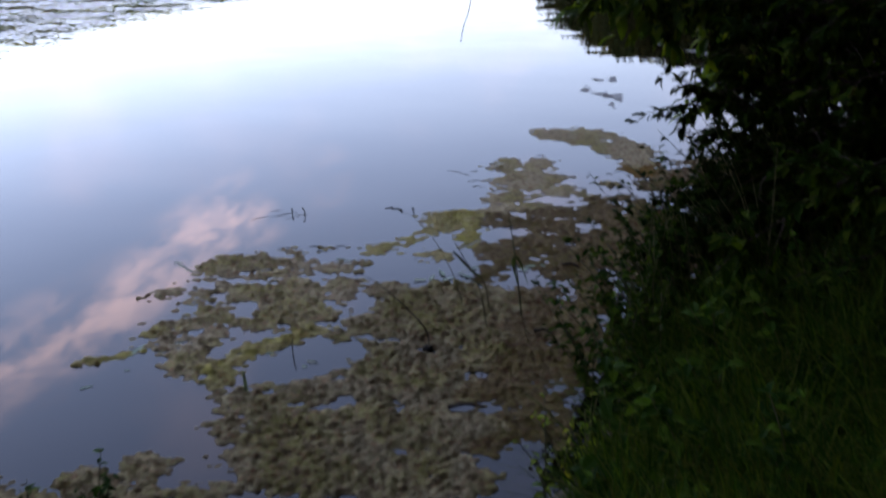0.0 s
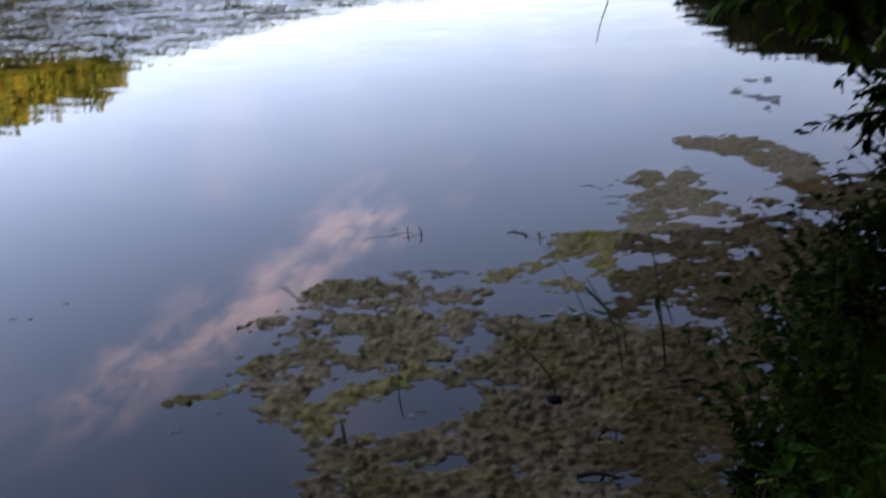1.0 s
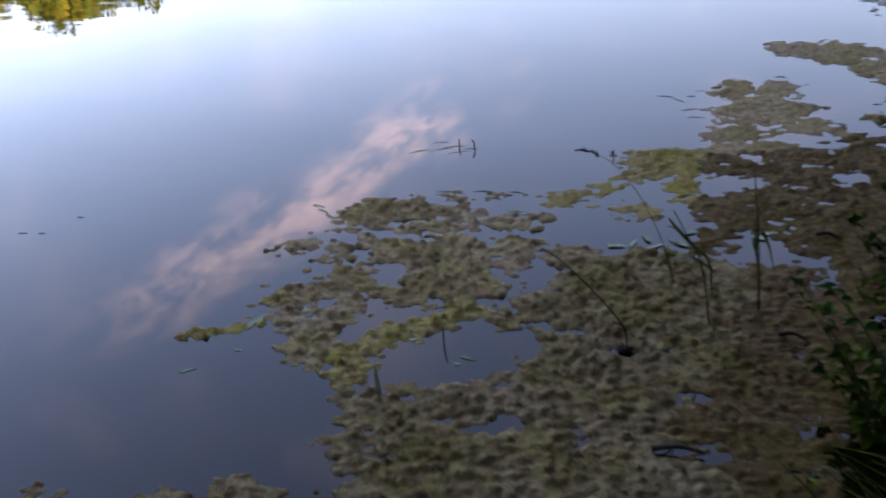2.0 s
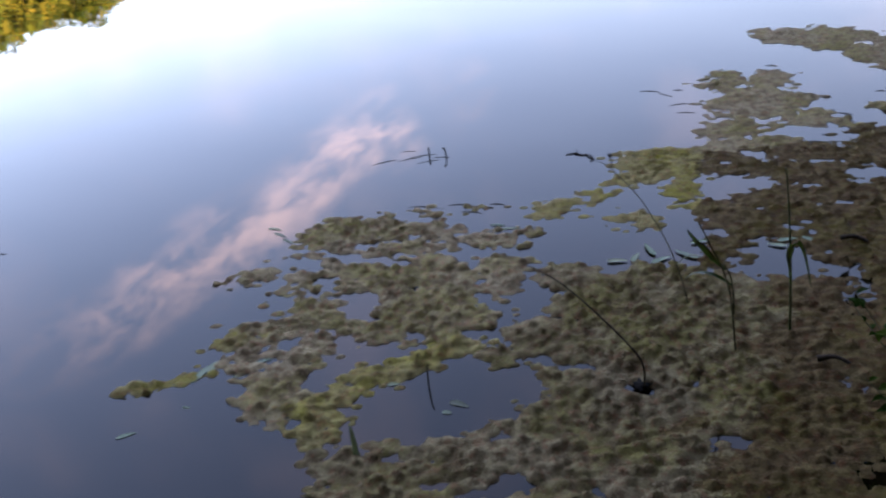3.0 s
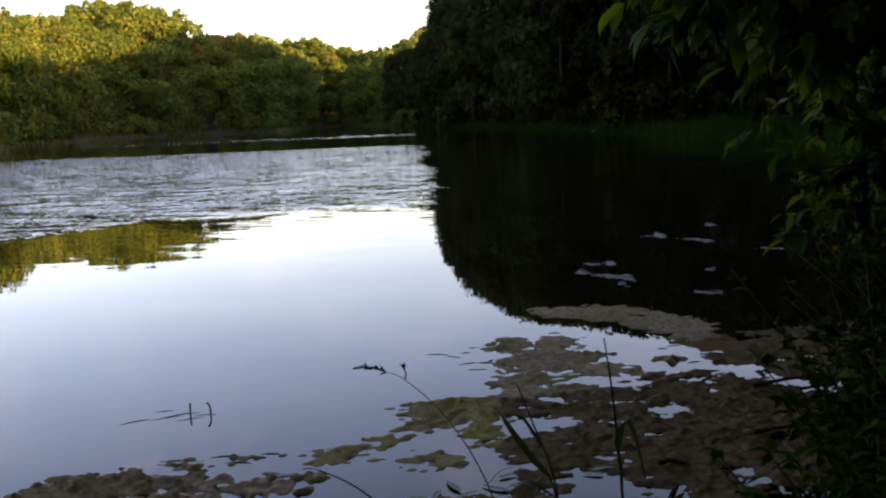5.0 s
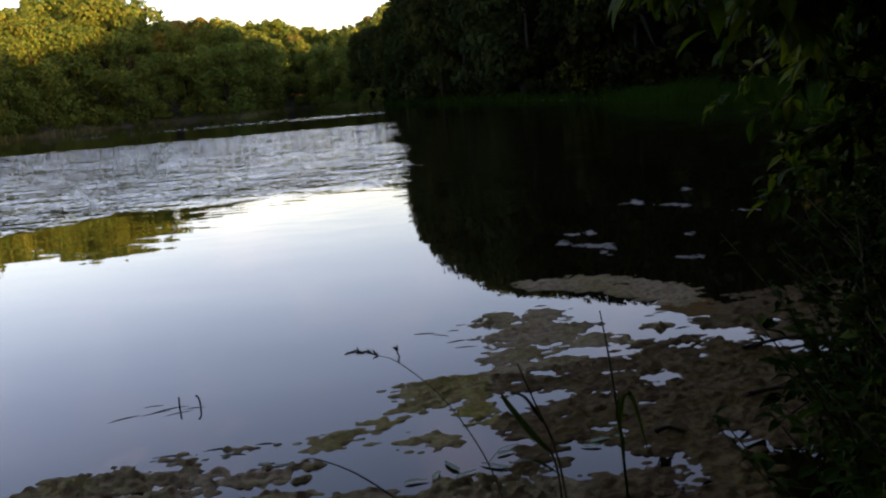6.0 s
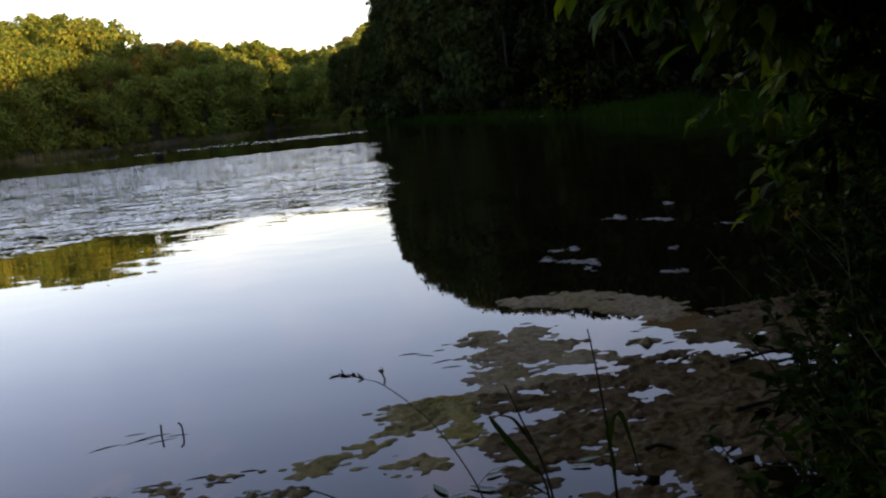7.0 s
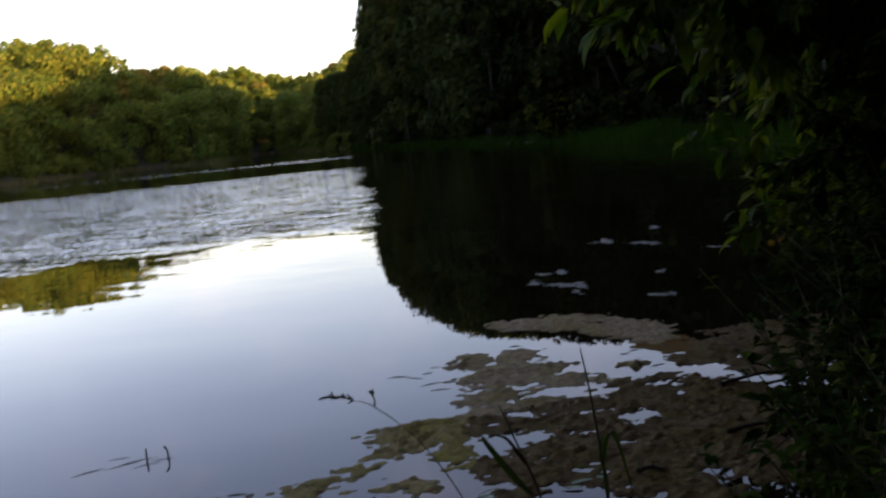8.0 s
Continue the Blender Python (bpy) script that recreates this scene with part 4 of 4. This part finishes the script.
def weed(x, y, height, count, leaf, material, label, seed, lean=(0, 0)):
    """A leafy herb: a few stalks with broad leaves that grow larger towards the ground."""
    rng = np.random.default_rng(seed)
    ob = empty_thing("weed", Matrix.Translation((x, y, gz(x, y))), label, "weed", "weeds on the bank")
    paths, b, w, u, s = [], [], [], [], []
    stalks = max(3, count // 30)
    for k in range(stalks):
        a = rng.uniform(0, 6.28)
        h = height * rng.uniform(0.6, 1.0)
        tip = np.array((math.cos(a) * 0.28 * h + lean[0] * h, math.sin(a) * 0.28 * h + lean[1] * h, h))
        pts = [np.array((tip[0] * t * t, tip[1] * t * t, h * t - 0.05 * (t == 0))) for t in np.linspace(0, 1, 5)]
        paths.append((pts, [0.006, 0.005, 0.004, 0.003, 0.0015]))
        for _ in range(count // stalks):
            t = rng.uniform(0.15, 1.0)
            p = np.array((tip[0] * t * t, tip[1] * t * t, h * t))
            g = rng.uniform(0, 6.28)
            b.append(p)
            w.append((math.cos(g), math.sin(g), rng.uniform(-0.3, 0.5)))
            u.append(np.array((0, 0, 1)) + rng.normal(size=3) * 0.25)
            s.append(leaf * rng.uniform(0.5, 1.2) * (1.15 - 0.45 * t))
    for path in paths:
        part("stalk", *tubes([path], 5), M_STEM, ob, smooth=True)
    s = np.array(s)
    part("foliage", *leaves(b, w, u, s, s * rng.uniform(0.42, 0.62, len(s)), 0.35), material, ob)
    return ob


SPRIGS = [(0.74, 0.98, 0.62), (0.82, 1.12, 0.58), (0.93, 1.22, 0.6)]


def plant_weeds():
    rng = np.random.default_rng(31)
    for i, (x, y, h) in enumerate([(0.98, 1.95, 0.85), (1.08, 2.15, 0.95), (1.15, 1.75, 0.8), (1.25, 2.4, 0.9), (1.35, 2.05, 0.85), (1.5, 2.7, 0.8), (1.3, 1.5, 0.7)]):
        weed(x, y, h, 150, 0.075, M_WEED if i % 2 else M_BUSH, "tall bushy weed leaning over the waterline", 40 + i, (-0.22, -0.03))
    for i, (x, y, h) in enumerate([(1.05, 0.95, 0.5), (1.2, 1.2, 0.55), (1.0, 0.6, 0.45), (1.35, 0.8, 0.5), (1.5, 1.3, 0.55), (1.6, 1.75, 0.6), (1.25, 0.35, 0.4), (1.75, 0.95, 0.45), (1.9, 1.5, 0.5)]):
        weed(x, y, h, 80, 0.13, M_WEED, "broad-leaved green weed on the sloping bank", 60 + i, (-0.1, 0.05))
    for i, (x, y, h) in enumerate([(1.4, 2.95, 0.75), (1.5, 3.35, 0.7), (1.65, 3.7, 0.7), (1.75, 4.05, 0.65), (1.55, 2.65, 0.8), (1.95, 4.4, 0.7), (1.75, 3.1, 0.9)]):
        weed(x, y, h, 160, 0.08, M_THICKET_SHADE, "bushy weed hanging over the algae, shade painted into its leaves", 120 + i, (-0.12, -0.05))
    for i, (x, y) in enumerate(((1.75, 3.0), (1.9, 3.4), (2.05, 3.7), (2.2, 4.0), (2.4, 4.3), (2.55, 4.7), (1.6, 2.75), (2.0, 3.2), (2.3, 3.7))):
        weed(x, y, rng.uniform(0.85, 1.1), 260, 0.085, M_THICKET_SHADE, "tall weed bending over the algae, shade painted into its leaves", 150 + i, (-0.4, -0.08))
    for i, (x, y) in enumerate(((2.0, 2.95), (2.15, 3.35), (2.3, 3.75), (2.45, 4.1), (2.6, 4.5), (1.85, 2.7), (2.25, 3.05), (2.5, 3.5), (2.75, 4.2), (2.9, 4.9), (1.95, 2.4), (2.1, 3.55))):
        weed(x, y, rng.uniform(0.8, 1.3), 260, 0.085, M_THICKET_SHADE, "tall weed in the thicket on the bank, shade painted into its leaves", 400 + i, (-0.3, -0.1))
    for i, (x, y, h) in enumerate([(1.2, 2.3, 1.05), (1.32, 2.6, 1.15), (1.42, 2.9, 1.15), (1.55, 3.2, 1.1), (1.3, 2.0, 1.0)]):
        weed(x, y, h, 200, 0.08, M_BUSH, "tall leafy weed crowding the waterline", 500 + i, (-0.18, -0.02))
    for i in range(46):
        x, y = rng.uniform(1.1, 3.6), rng.uniform(-1.2, 2.6)
        if float(off_shore(np.array([x]), np.array([y]))[0]) > 0.15:
            weed(x, y, rng.uniform(0.3, 0.6), 70, rng.uniform(0.07, 0.13), M_WEED if i % 3 else M_BUSH, "leafy green weed in the bankside grass", 200 + i, (-0.08, 0.05))
    for i, (x, y, h) in enumerate(SPRIGS):
        weed(x, y, h, 22, 0.06, M_YELLOW, "yellow-green weed sprig at the waterline", 80 + i, (-0.15, 0.1))
    for i, (x, y, h) in enumerate([(-1.75, 0.45, 0.42), (-1.5, 0.4, 0.34), (-2.1, 0.42, 0.4), (-2.5, 0.4, 0.45), (-1.2, 0.45, 0.5), (-1.12, 0.42, 0.42)]):
        weed(x, y, h, 40, 0.07, M_WEED, "small green weed at the foot of the bank", 90 + i)


plant_weeds()


def bank_grass():
    rng = np.random.default_rng(51)
    n = 60000
    x, y = rng.uniform(-4.5, 5.5, n), rng.uniform(-4.0, 4.5, n)
    x[40000:], y[40000:] = rng.uniform(0.9, 3.6, n - 40000), rng.uniform(-1.6, 2.6, n - 40000)
    o = off_shore(x, y)
    tread = np.abs(x - 0.3 - 0.2 * np.clip(-y, 0, 3)) < 0.35
    ok = (o > 0.15) & (rng.random(n) < np.where(x > 0.7, 1.0, 0.55)) & ~(tread & (rng.random(n) < 0.75))
    x, y = x[ok], y[ok]
    base = np.stack([x, y, ground_height(x, y) - 0.02], 1)
    lean = np.concatenate([rng.normal(size=(len(x), 2)) * 0.6 + np.array((-0.2, 0.0)), np.zeros((len(x), 1))], 1)
    hgt = rng.uniform(0.18, 0.5, len(x)) * np.where(x > 0.9, 1.2, 0.55)
    tagged(part("grass", *blades(base, lean, hgt, rng.uniform(0.007, 0.018, len(x)), rng, 5), M_GRASS), "long green grass growing over the sloping bank", "grass", kind="stuff")


bank_grass()


# ---- reeds, stalks and twigs in the shallows ----
def curve(points, steps=14):
    """A smooth line through the given points."""
    p = [Vector(points[0])] + [Vector(q) for q in points] + [Vector(points[-1])]
    out = []
    for i in range(1, len(p) - 2):
        for k in range(steps):
            t = k / steps
            a, b, c, d = p[i - 1:i + 3]
            out.append(0.5 * ((2 * b) + (c - a) * t + (2 * a - 5 * b + 4 * c - d) * t * t + (3 * b - a - 3 * c + d) * t ** 3))
    return out + [p[-1]]


def stem(points, thick, thin):
    pts = curve(points, 8)
    return tubes([(pts, [thick + (thin - thick) * i / (len(pts) - 1) for i in range(len(pts))])], 6)


def blade(points, width, side, fold=0.3):
    """A long leaf with a folded midrib along a line."""
    pts, s = curve(points, 6), Vector(side).normalized()
    verts, faces = [], []
    n = len(pts)
    for i, p in enumerate(pts):
        t = i / (n - 1)
        w = width * 0.5 * min(1, 0.35 + 3 * t) * (1 - t ** 3) + 0.0004
        d = (pts[min(i + 1, n - 1)] - pts[max(i - 1, 0)]).normalized()
        across = (s - d * s.dot(d)).normalized()
        nor = across.cross(d)
        verts += [p - across * w + nor * w * fold, p, p + across * w + nor * w * fold]
        if i:
            a, b = 3 * i - 3, 3 * i
            faces += [[a, a + 1, b + 1, b], [a + 1, a + 2, b + 2, b + 1]]
    return np.array([tuple(v) for v in verts]), faces


def spikelets(points, count, length, seed):
    rng = np.random.default_rng(seed)
    pts = curve(points, 8)
    idx = rng.integers(0, len(pts) - 1, count)
    base = np.array([tuple(pts[i]) for i in idx])
    d = np.array([tuple((pts[i + 1] - pts[i]).normalized()) for i in idx])
    way = d + rng.normal(size=(count, 3)) * 0.35
    s = length * rng.uniform(0.6, 1.2, count)
    return leaves(base, way, rng.normal(size=(count, 3)), s, s * 0.28, 0.1)


def reeds():
    r = empty_thing("reed", Matrix.Translation((0.55, 2.78, 0)), "green reed with a tall spike and drooping blades", "reed", "reeds in the shallows")
    part("stem", *stem([(0, 0, -0.1), (-0.03, -0.06, 0.3), (-0.06, -0.09, 0.6), (-0.085, -0.1, 0.78)], 0.006, 0.002), M_REED, r, smooth=True)
    part("blade", *blade([(-0.045, -0.1, 0.38), (-0.05, -0.17, 0.47), (-0.05, -0.22, 0.53), (-0.03, -0.23, 0.545), (0.0, -0.19, 0.47), (0.04, -0.14, 0.3)], 0.02, (1, 0.3, 0)), M_REED, r)
    part("blade", *blade([(-0.02, -0.03, 0.2), (-0.04, -0.12, 0.36), (-0.06, -0.16, 0.46), (-0.05, -0.17, 0.52)], 0.01, (1, 0.2, 0)), M_REED, r)
    r = empty_thing("reed", Matrix.Translation((0.33, 2.86, 0)), "reed with one broad upright green blade", "reed", "reeds in the shallows")
    part("stem", *stem([(0, 0, -0.1), (-0.02, -0.08, 0.2), (-0.06, -0.14, 0.34)], 0.005, 0.003), M_STEM, r, smooth=True)
    part("blade", *blade([(-0.05, -0.12, 0.3), (-0.12, -0.2, 0.42), (-0.18, -0.26, 0.53), (-0.2, -0.28, 0.57)], 0.026, (0.8, -0.5, 0.5)), M_REED, r)
    part("blade", *blade([(-0.02, -0.08, 0.2), (-0.1, -0.1, 0.26), (-0.17, -0.08, 0.25), (-0.22, -0.07, 0.2)], 0.02, (0.3, 1, 0)), M_REED, r)
    r = empty_thing("reed", Matrix.Translation((0.34, 2.62, 0)), "thin dry reed stalk leaning over the algae", "reed", "reeds in the shallows")
    part("stem", *stem([(0, 0, -0.1), (-0.05, -0.1, 0.35), (-0.13, -0.22, 0.62), (-0.17, -0.28, 0.74)], 0.0045, 0.002), M_STEM, r, smooth=True)
    part("blade", *blade([(-0.1, -0.18, 0.52), (-0.15, -0.23, 0.62), (-0.2, -0.24, 0.64)], 0.01, (1, 0, 0)), M_STEM, r)
    g = empty_thing("seeding_grass", Matrix.Translation((0.16, 2.9, 0)), "slender grass with a nodding seed head", "grass stalk")
    part("stem", *stem([(0, 0, -0.1), (-0.08, 0.06, 0.18), (-0.22, 0.2, 0.38), (-0.38, 0.34, 0.49), (-0.46, 0.38, 0.515)], 0.0035, 0.0012), M_STEM, g, smooth=True)
    part("seed_head", *spikelets([(-0.46, 0.38, 0.515), (-0.52, 0.4, 0.53), (-0.575, 0.41, 0.53)], 46, 0.03, 3), M_TWIG, g)
    part("seed_head", *spikelets([(-0.38, 0.34, 0.49), (-0.385, 0.36, 0.52), (-0.39, 0.37, 0.535)], 22, 0.025, 4), M_TWIG, g)
    part("blade", *blade([(-0.08, 0.06, 0.18), (-0.03, 0.02, 0.25), (0.03, -0.03, 0.28)], 0.022, (0.4, 0.9, 0)), M_REED, g)
    t = empty_thing("twig", Matrix.Translation((-0.01, 2.33, 0)), "dark bent twig rising from a muddy clod", "twig")
    part("shoot", *stem([(0, 0, -0.05), (0.005, -0.04, 0.12), (-0.03, -0.08, 0.24), (-0.16, -0.04, 0.36), (-0.3, 0.03, 0.44), (-0.42, 0.09, 0.47), (-0.47, 0.12, 0.46)], 0.0048, 0.0014), M_TWIG, t, smooth=True)
    bm = bmesh.new()
    bmesh.ops.create_icosphere(bm, subdivisions=3, radius=0.032)
    for v in bm.verts:
        v.co *= 1 + 0.7 * noise.noise(v.co * 55) + 0.5 * noise.noise(v.co * 140)
        v.co.z *= 0.4
    bm.verts.ensure_lookup_table()
    part("clod", np.array([tuple(v.co) for v in bm.verts]) + np.array((0, 0, 0.016)), [[v.index for v in f.verts] for f in bm.faces], M_MUD, t, "black clod of mud and roots", True)
    bm.free()
    for x, y, h, dx in ((-1.47, 4.38, 0.06, 0.006), (-1.36, 4.37, 0.065, -0.012)):
        k = empty_thing("stalk", Matrix.Translation((x, y, 0)), "short dark stalk standing in the water", "stalk", "stalks in open water")
        part("stem", *stem([(0, 0, -0.1), (0.005, 0, h * 0.5), (dx, 0, h)], 0.005, 0.005), M_TWIG, k, smooth=True)
    k = empty_thing("stalk", Matrix.Translation((-0.85, 2.22, 0)), "thin dark stick upright beside the algae", "stalk", "stalks in open water")
    part("stem", *stem([(0, 0, -0.06), (0.004, 0, 0.07), (0.01, 0.005, 0.12)], 0.005, 0.002), M_TWIG, k, smooth=True)
    k = empty_thing("stalk", Matrix.Translation((-1.012, 1.81, 0)), "pale green shoot standing in the water", "stalk", "stalks in open water")
    part("blade", *blade([(0, 0, -0.05), (0.0, 0.0, 0.07), (-0.008, 0.01, 0.14)], 0.022, (1, 0.2, 0)), M_PALE, k)
    for x, y, ln, turn in ((0.284, 1.722, 0.2, 5), (0.69, 2.56, 0.12, -8), (1.75, 4.6, 0.5, 14), (1.45, 3.86, 0.3, 5), (0.86, 3.5, 0.12, -12)):
        k = empty_thing("stick", Matrix.Translation((x, y, 0.02)) @ Matrix.Rotation(radians(turn), 4, "Z"), "dark sodden stick lying in the algae", "stick", "sticks in the algae")
        part("shaft", *stem([(-ln / 2, 0, 0.0), (0, 0.012, 0.012), (ln / 2, 0, 0.0)], 0.013, 0.006), M_TWIG, k, smooth=True)


reeds()


def floating_leaves():
    """Fallen leaves and drowned blades that lie on the water."""
    rng = np.random.default_rng(77)

    def lay(x, y, ln, wid, turn, material, label, name="floating_leaf", lift=0.002):
        k = empty_thing(name, Matrix.Translation((x, y, 0.0 if material is M_TWIG else lift)) @ Matrix.Rotation(radians(turn), 4, "Z"), label, "leaf", "leaves afloat")
        h = rng.uniform(0.0, 0.001)
        if material is M_TWIG:
            part("blade", *stem([(-ln / 2, 0, -0.003), (-ln * 0.15, 0.05 * ln, h), (ln * 0.2, 0.03 * ln, h), (ln / 2, -0.05 * ln, -0.003)], wid * 0.45, wid * 0.25), material, k)
            return
        part("blade", *blade([(-ln / 2, 0, 0), (-ln * 0.15, 0.03 * ln, h), (ln * 0.2, 0.02 * ln, h * 0.6), (ln / 2, -0.03 * ln, 0)], wid, (0, -1, 0), 0.1), material, k)

    pale = "pale grey-green leaf afloat on the water"
    dark = "dark drowned blade afloat on the water"
    lay(-0.70, 2.137, 0.085, 0.03, -12, M_REED, "green willow leaf afloat on dark water")
    lay(-0.735, 2.083, 0.04, 0.022, -5, M_PALE, pale)
    lay(-1.86, 2.19, 0.15, 0.035, 75, M_PALE, pale)
    lay(-1.83, 2.22, 0.11, 0.03, 100, M_PALE, pale)
    lay(-1.818, 1.964, 0.04, 0.012, 0, M_PALE, pale)
    lay(-1.983, 1.772, 0.08, 0.02, 35, M_PALE, pale)
    lay(-1.0, 2.22, 0.05, 0.02, 15, M_PALE, pale)
    for x, y, turn in ((-0.12, 3.28, 75), (-0.06, 3.36, 120), (0.0, 3.27, 40), (-0.2, 3.24, 10), (0.11, 3.33, 150), (0.17, 3.45, 25), (0.52, 3.45, 170), (0.57, 3.5, 20), (0.66, 3.52, 155)):
        lay(x, y, rng.uniform(0.08, 0.13), 0.028, turn, M_PALE, "pale green drowned leaf at the surface", lift=0.008)
    for x, y, turn in ((-2.02, 3.36, -25), (-1.95, 3.3, -30), (-2.08, 3.42, -10), (-1.62, 2.3, 30), (-1.68, 2.2, 40), (-0.85, 3.55, 0), (-0.78, 3.52, 15)):
        lay(x, y, rng.uniform(0.07, 0.12), 0.018, turn, M_PALE, pale)
    for x, y, ln, turn in ((-1.72, 4.28, 0.2, 32), (-1.62, 4.44, 0.14, 10), (-1.5, 4.38, 0.22, 22), (-1.44, 4.3, 0.2, 25), (-1.57, 4.33, 0.2, 28), (-1.38, 4.36, 0.16, 8)):
        lay(x, y, ln, 0.006, turn, M_TWIG, dark)
    for x, y, ln, turn in ((-0.2, 5.43, 0.16, -5), (-0.1, 5.36, 0.14, -30), (0.0, 5.2, 0.15, 20), (0.05, 5.06, 0.14, 0), (-0.02, 5.45, 0.08, 5),
                           (-1.1, 3.76, 0.16, 5), (-1.02, 3.68, 0.14, -5), (-1.3, 3.72, 0.2, 0), (-0.9, 3.78, 0.1, 0), (-3.6, 3.03, 0.07, 5), (-3.72, 2.8, 0.06, 10), (-3.85, 2.78, 0.08, 15)):
        lay(x, y, ln, 0.009, turn, M_TWIG, dark)
    for _ in range(18):
        x, y = rng.uniform(0.2, 1.7), rng.uniform(4.6, 6.2)
        lay(x, y, rng.uniform(0.04, 0.11), 0.01, rng.uniform(-30, 30), M_TWIG, dark)


floating_leaves()


def hanging_vine():
    v = empty_thing("hanging_vine", Matrix.Translation((0.35, 1.64, 2.06)), "thin bare vine hanging from an overhead branch", "vine")
    part("branch", *tubes([(curve([(1.9, 3.06, 0.45), (1.4, 2.2, 1.1), (0.7, 0.8, 1.6), (0.0, 0.05, 1.72), (-0.5, -0.3, 1.6)], 8), [0.03 - 0.022 * i / 32 for i in range(33)])], 7), M_BARK, v, smooth=True)
    part("tendril", *stem([(0.02, 0.04, 1.72), (0.0, 0.0, 1.2), (0.02, 0.01, 0.8), (0.0, 0.0, 0.5), (0.025, 0.0, 0.3), (0.015, 0, 0.16), (-0.015, 0, 0.07), (-0.03, 0, 0.0)], 0.0045, 0.0015), M_TWIG, v, smooth=True)
    rng = np.random.default_rng(9)
    n = 14
    b = np.stack([rng.normal(size=n) * 0.06 - 0.03, rng.normal(size=n) * 0.03, rng.uniform(0.35, 1.1, n)], 1)
    part("foliage", *leaves(b, rng.normal(size=(n, 3)) + np.array((0, 0, -0.8)), rng.normal(size=(n, 3)), np.full(n, 0.045), np.full(n, 0.02)), M_BUSH, v)


hanging_vine()
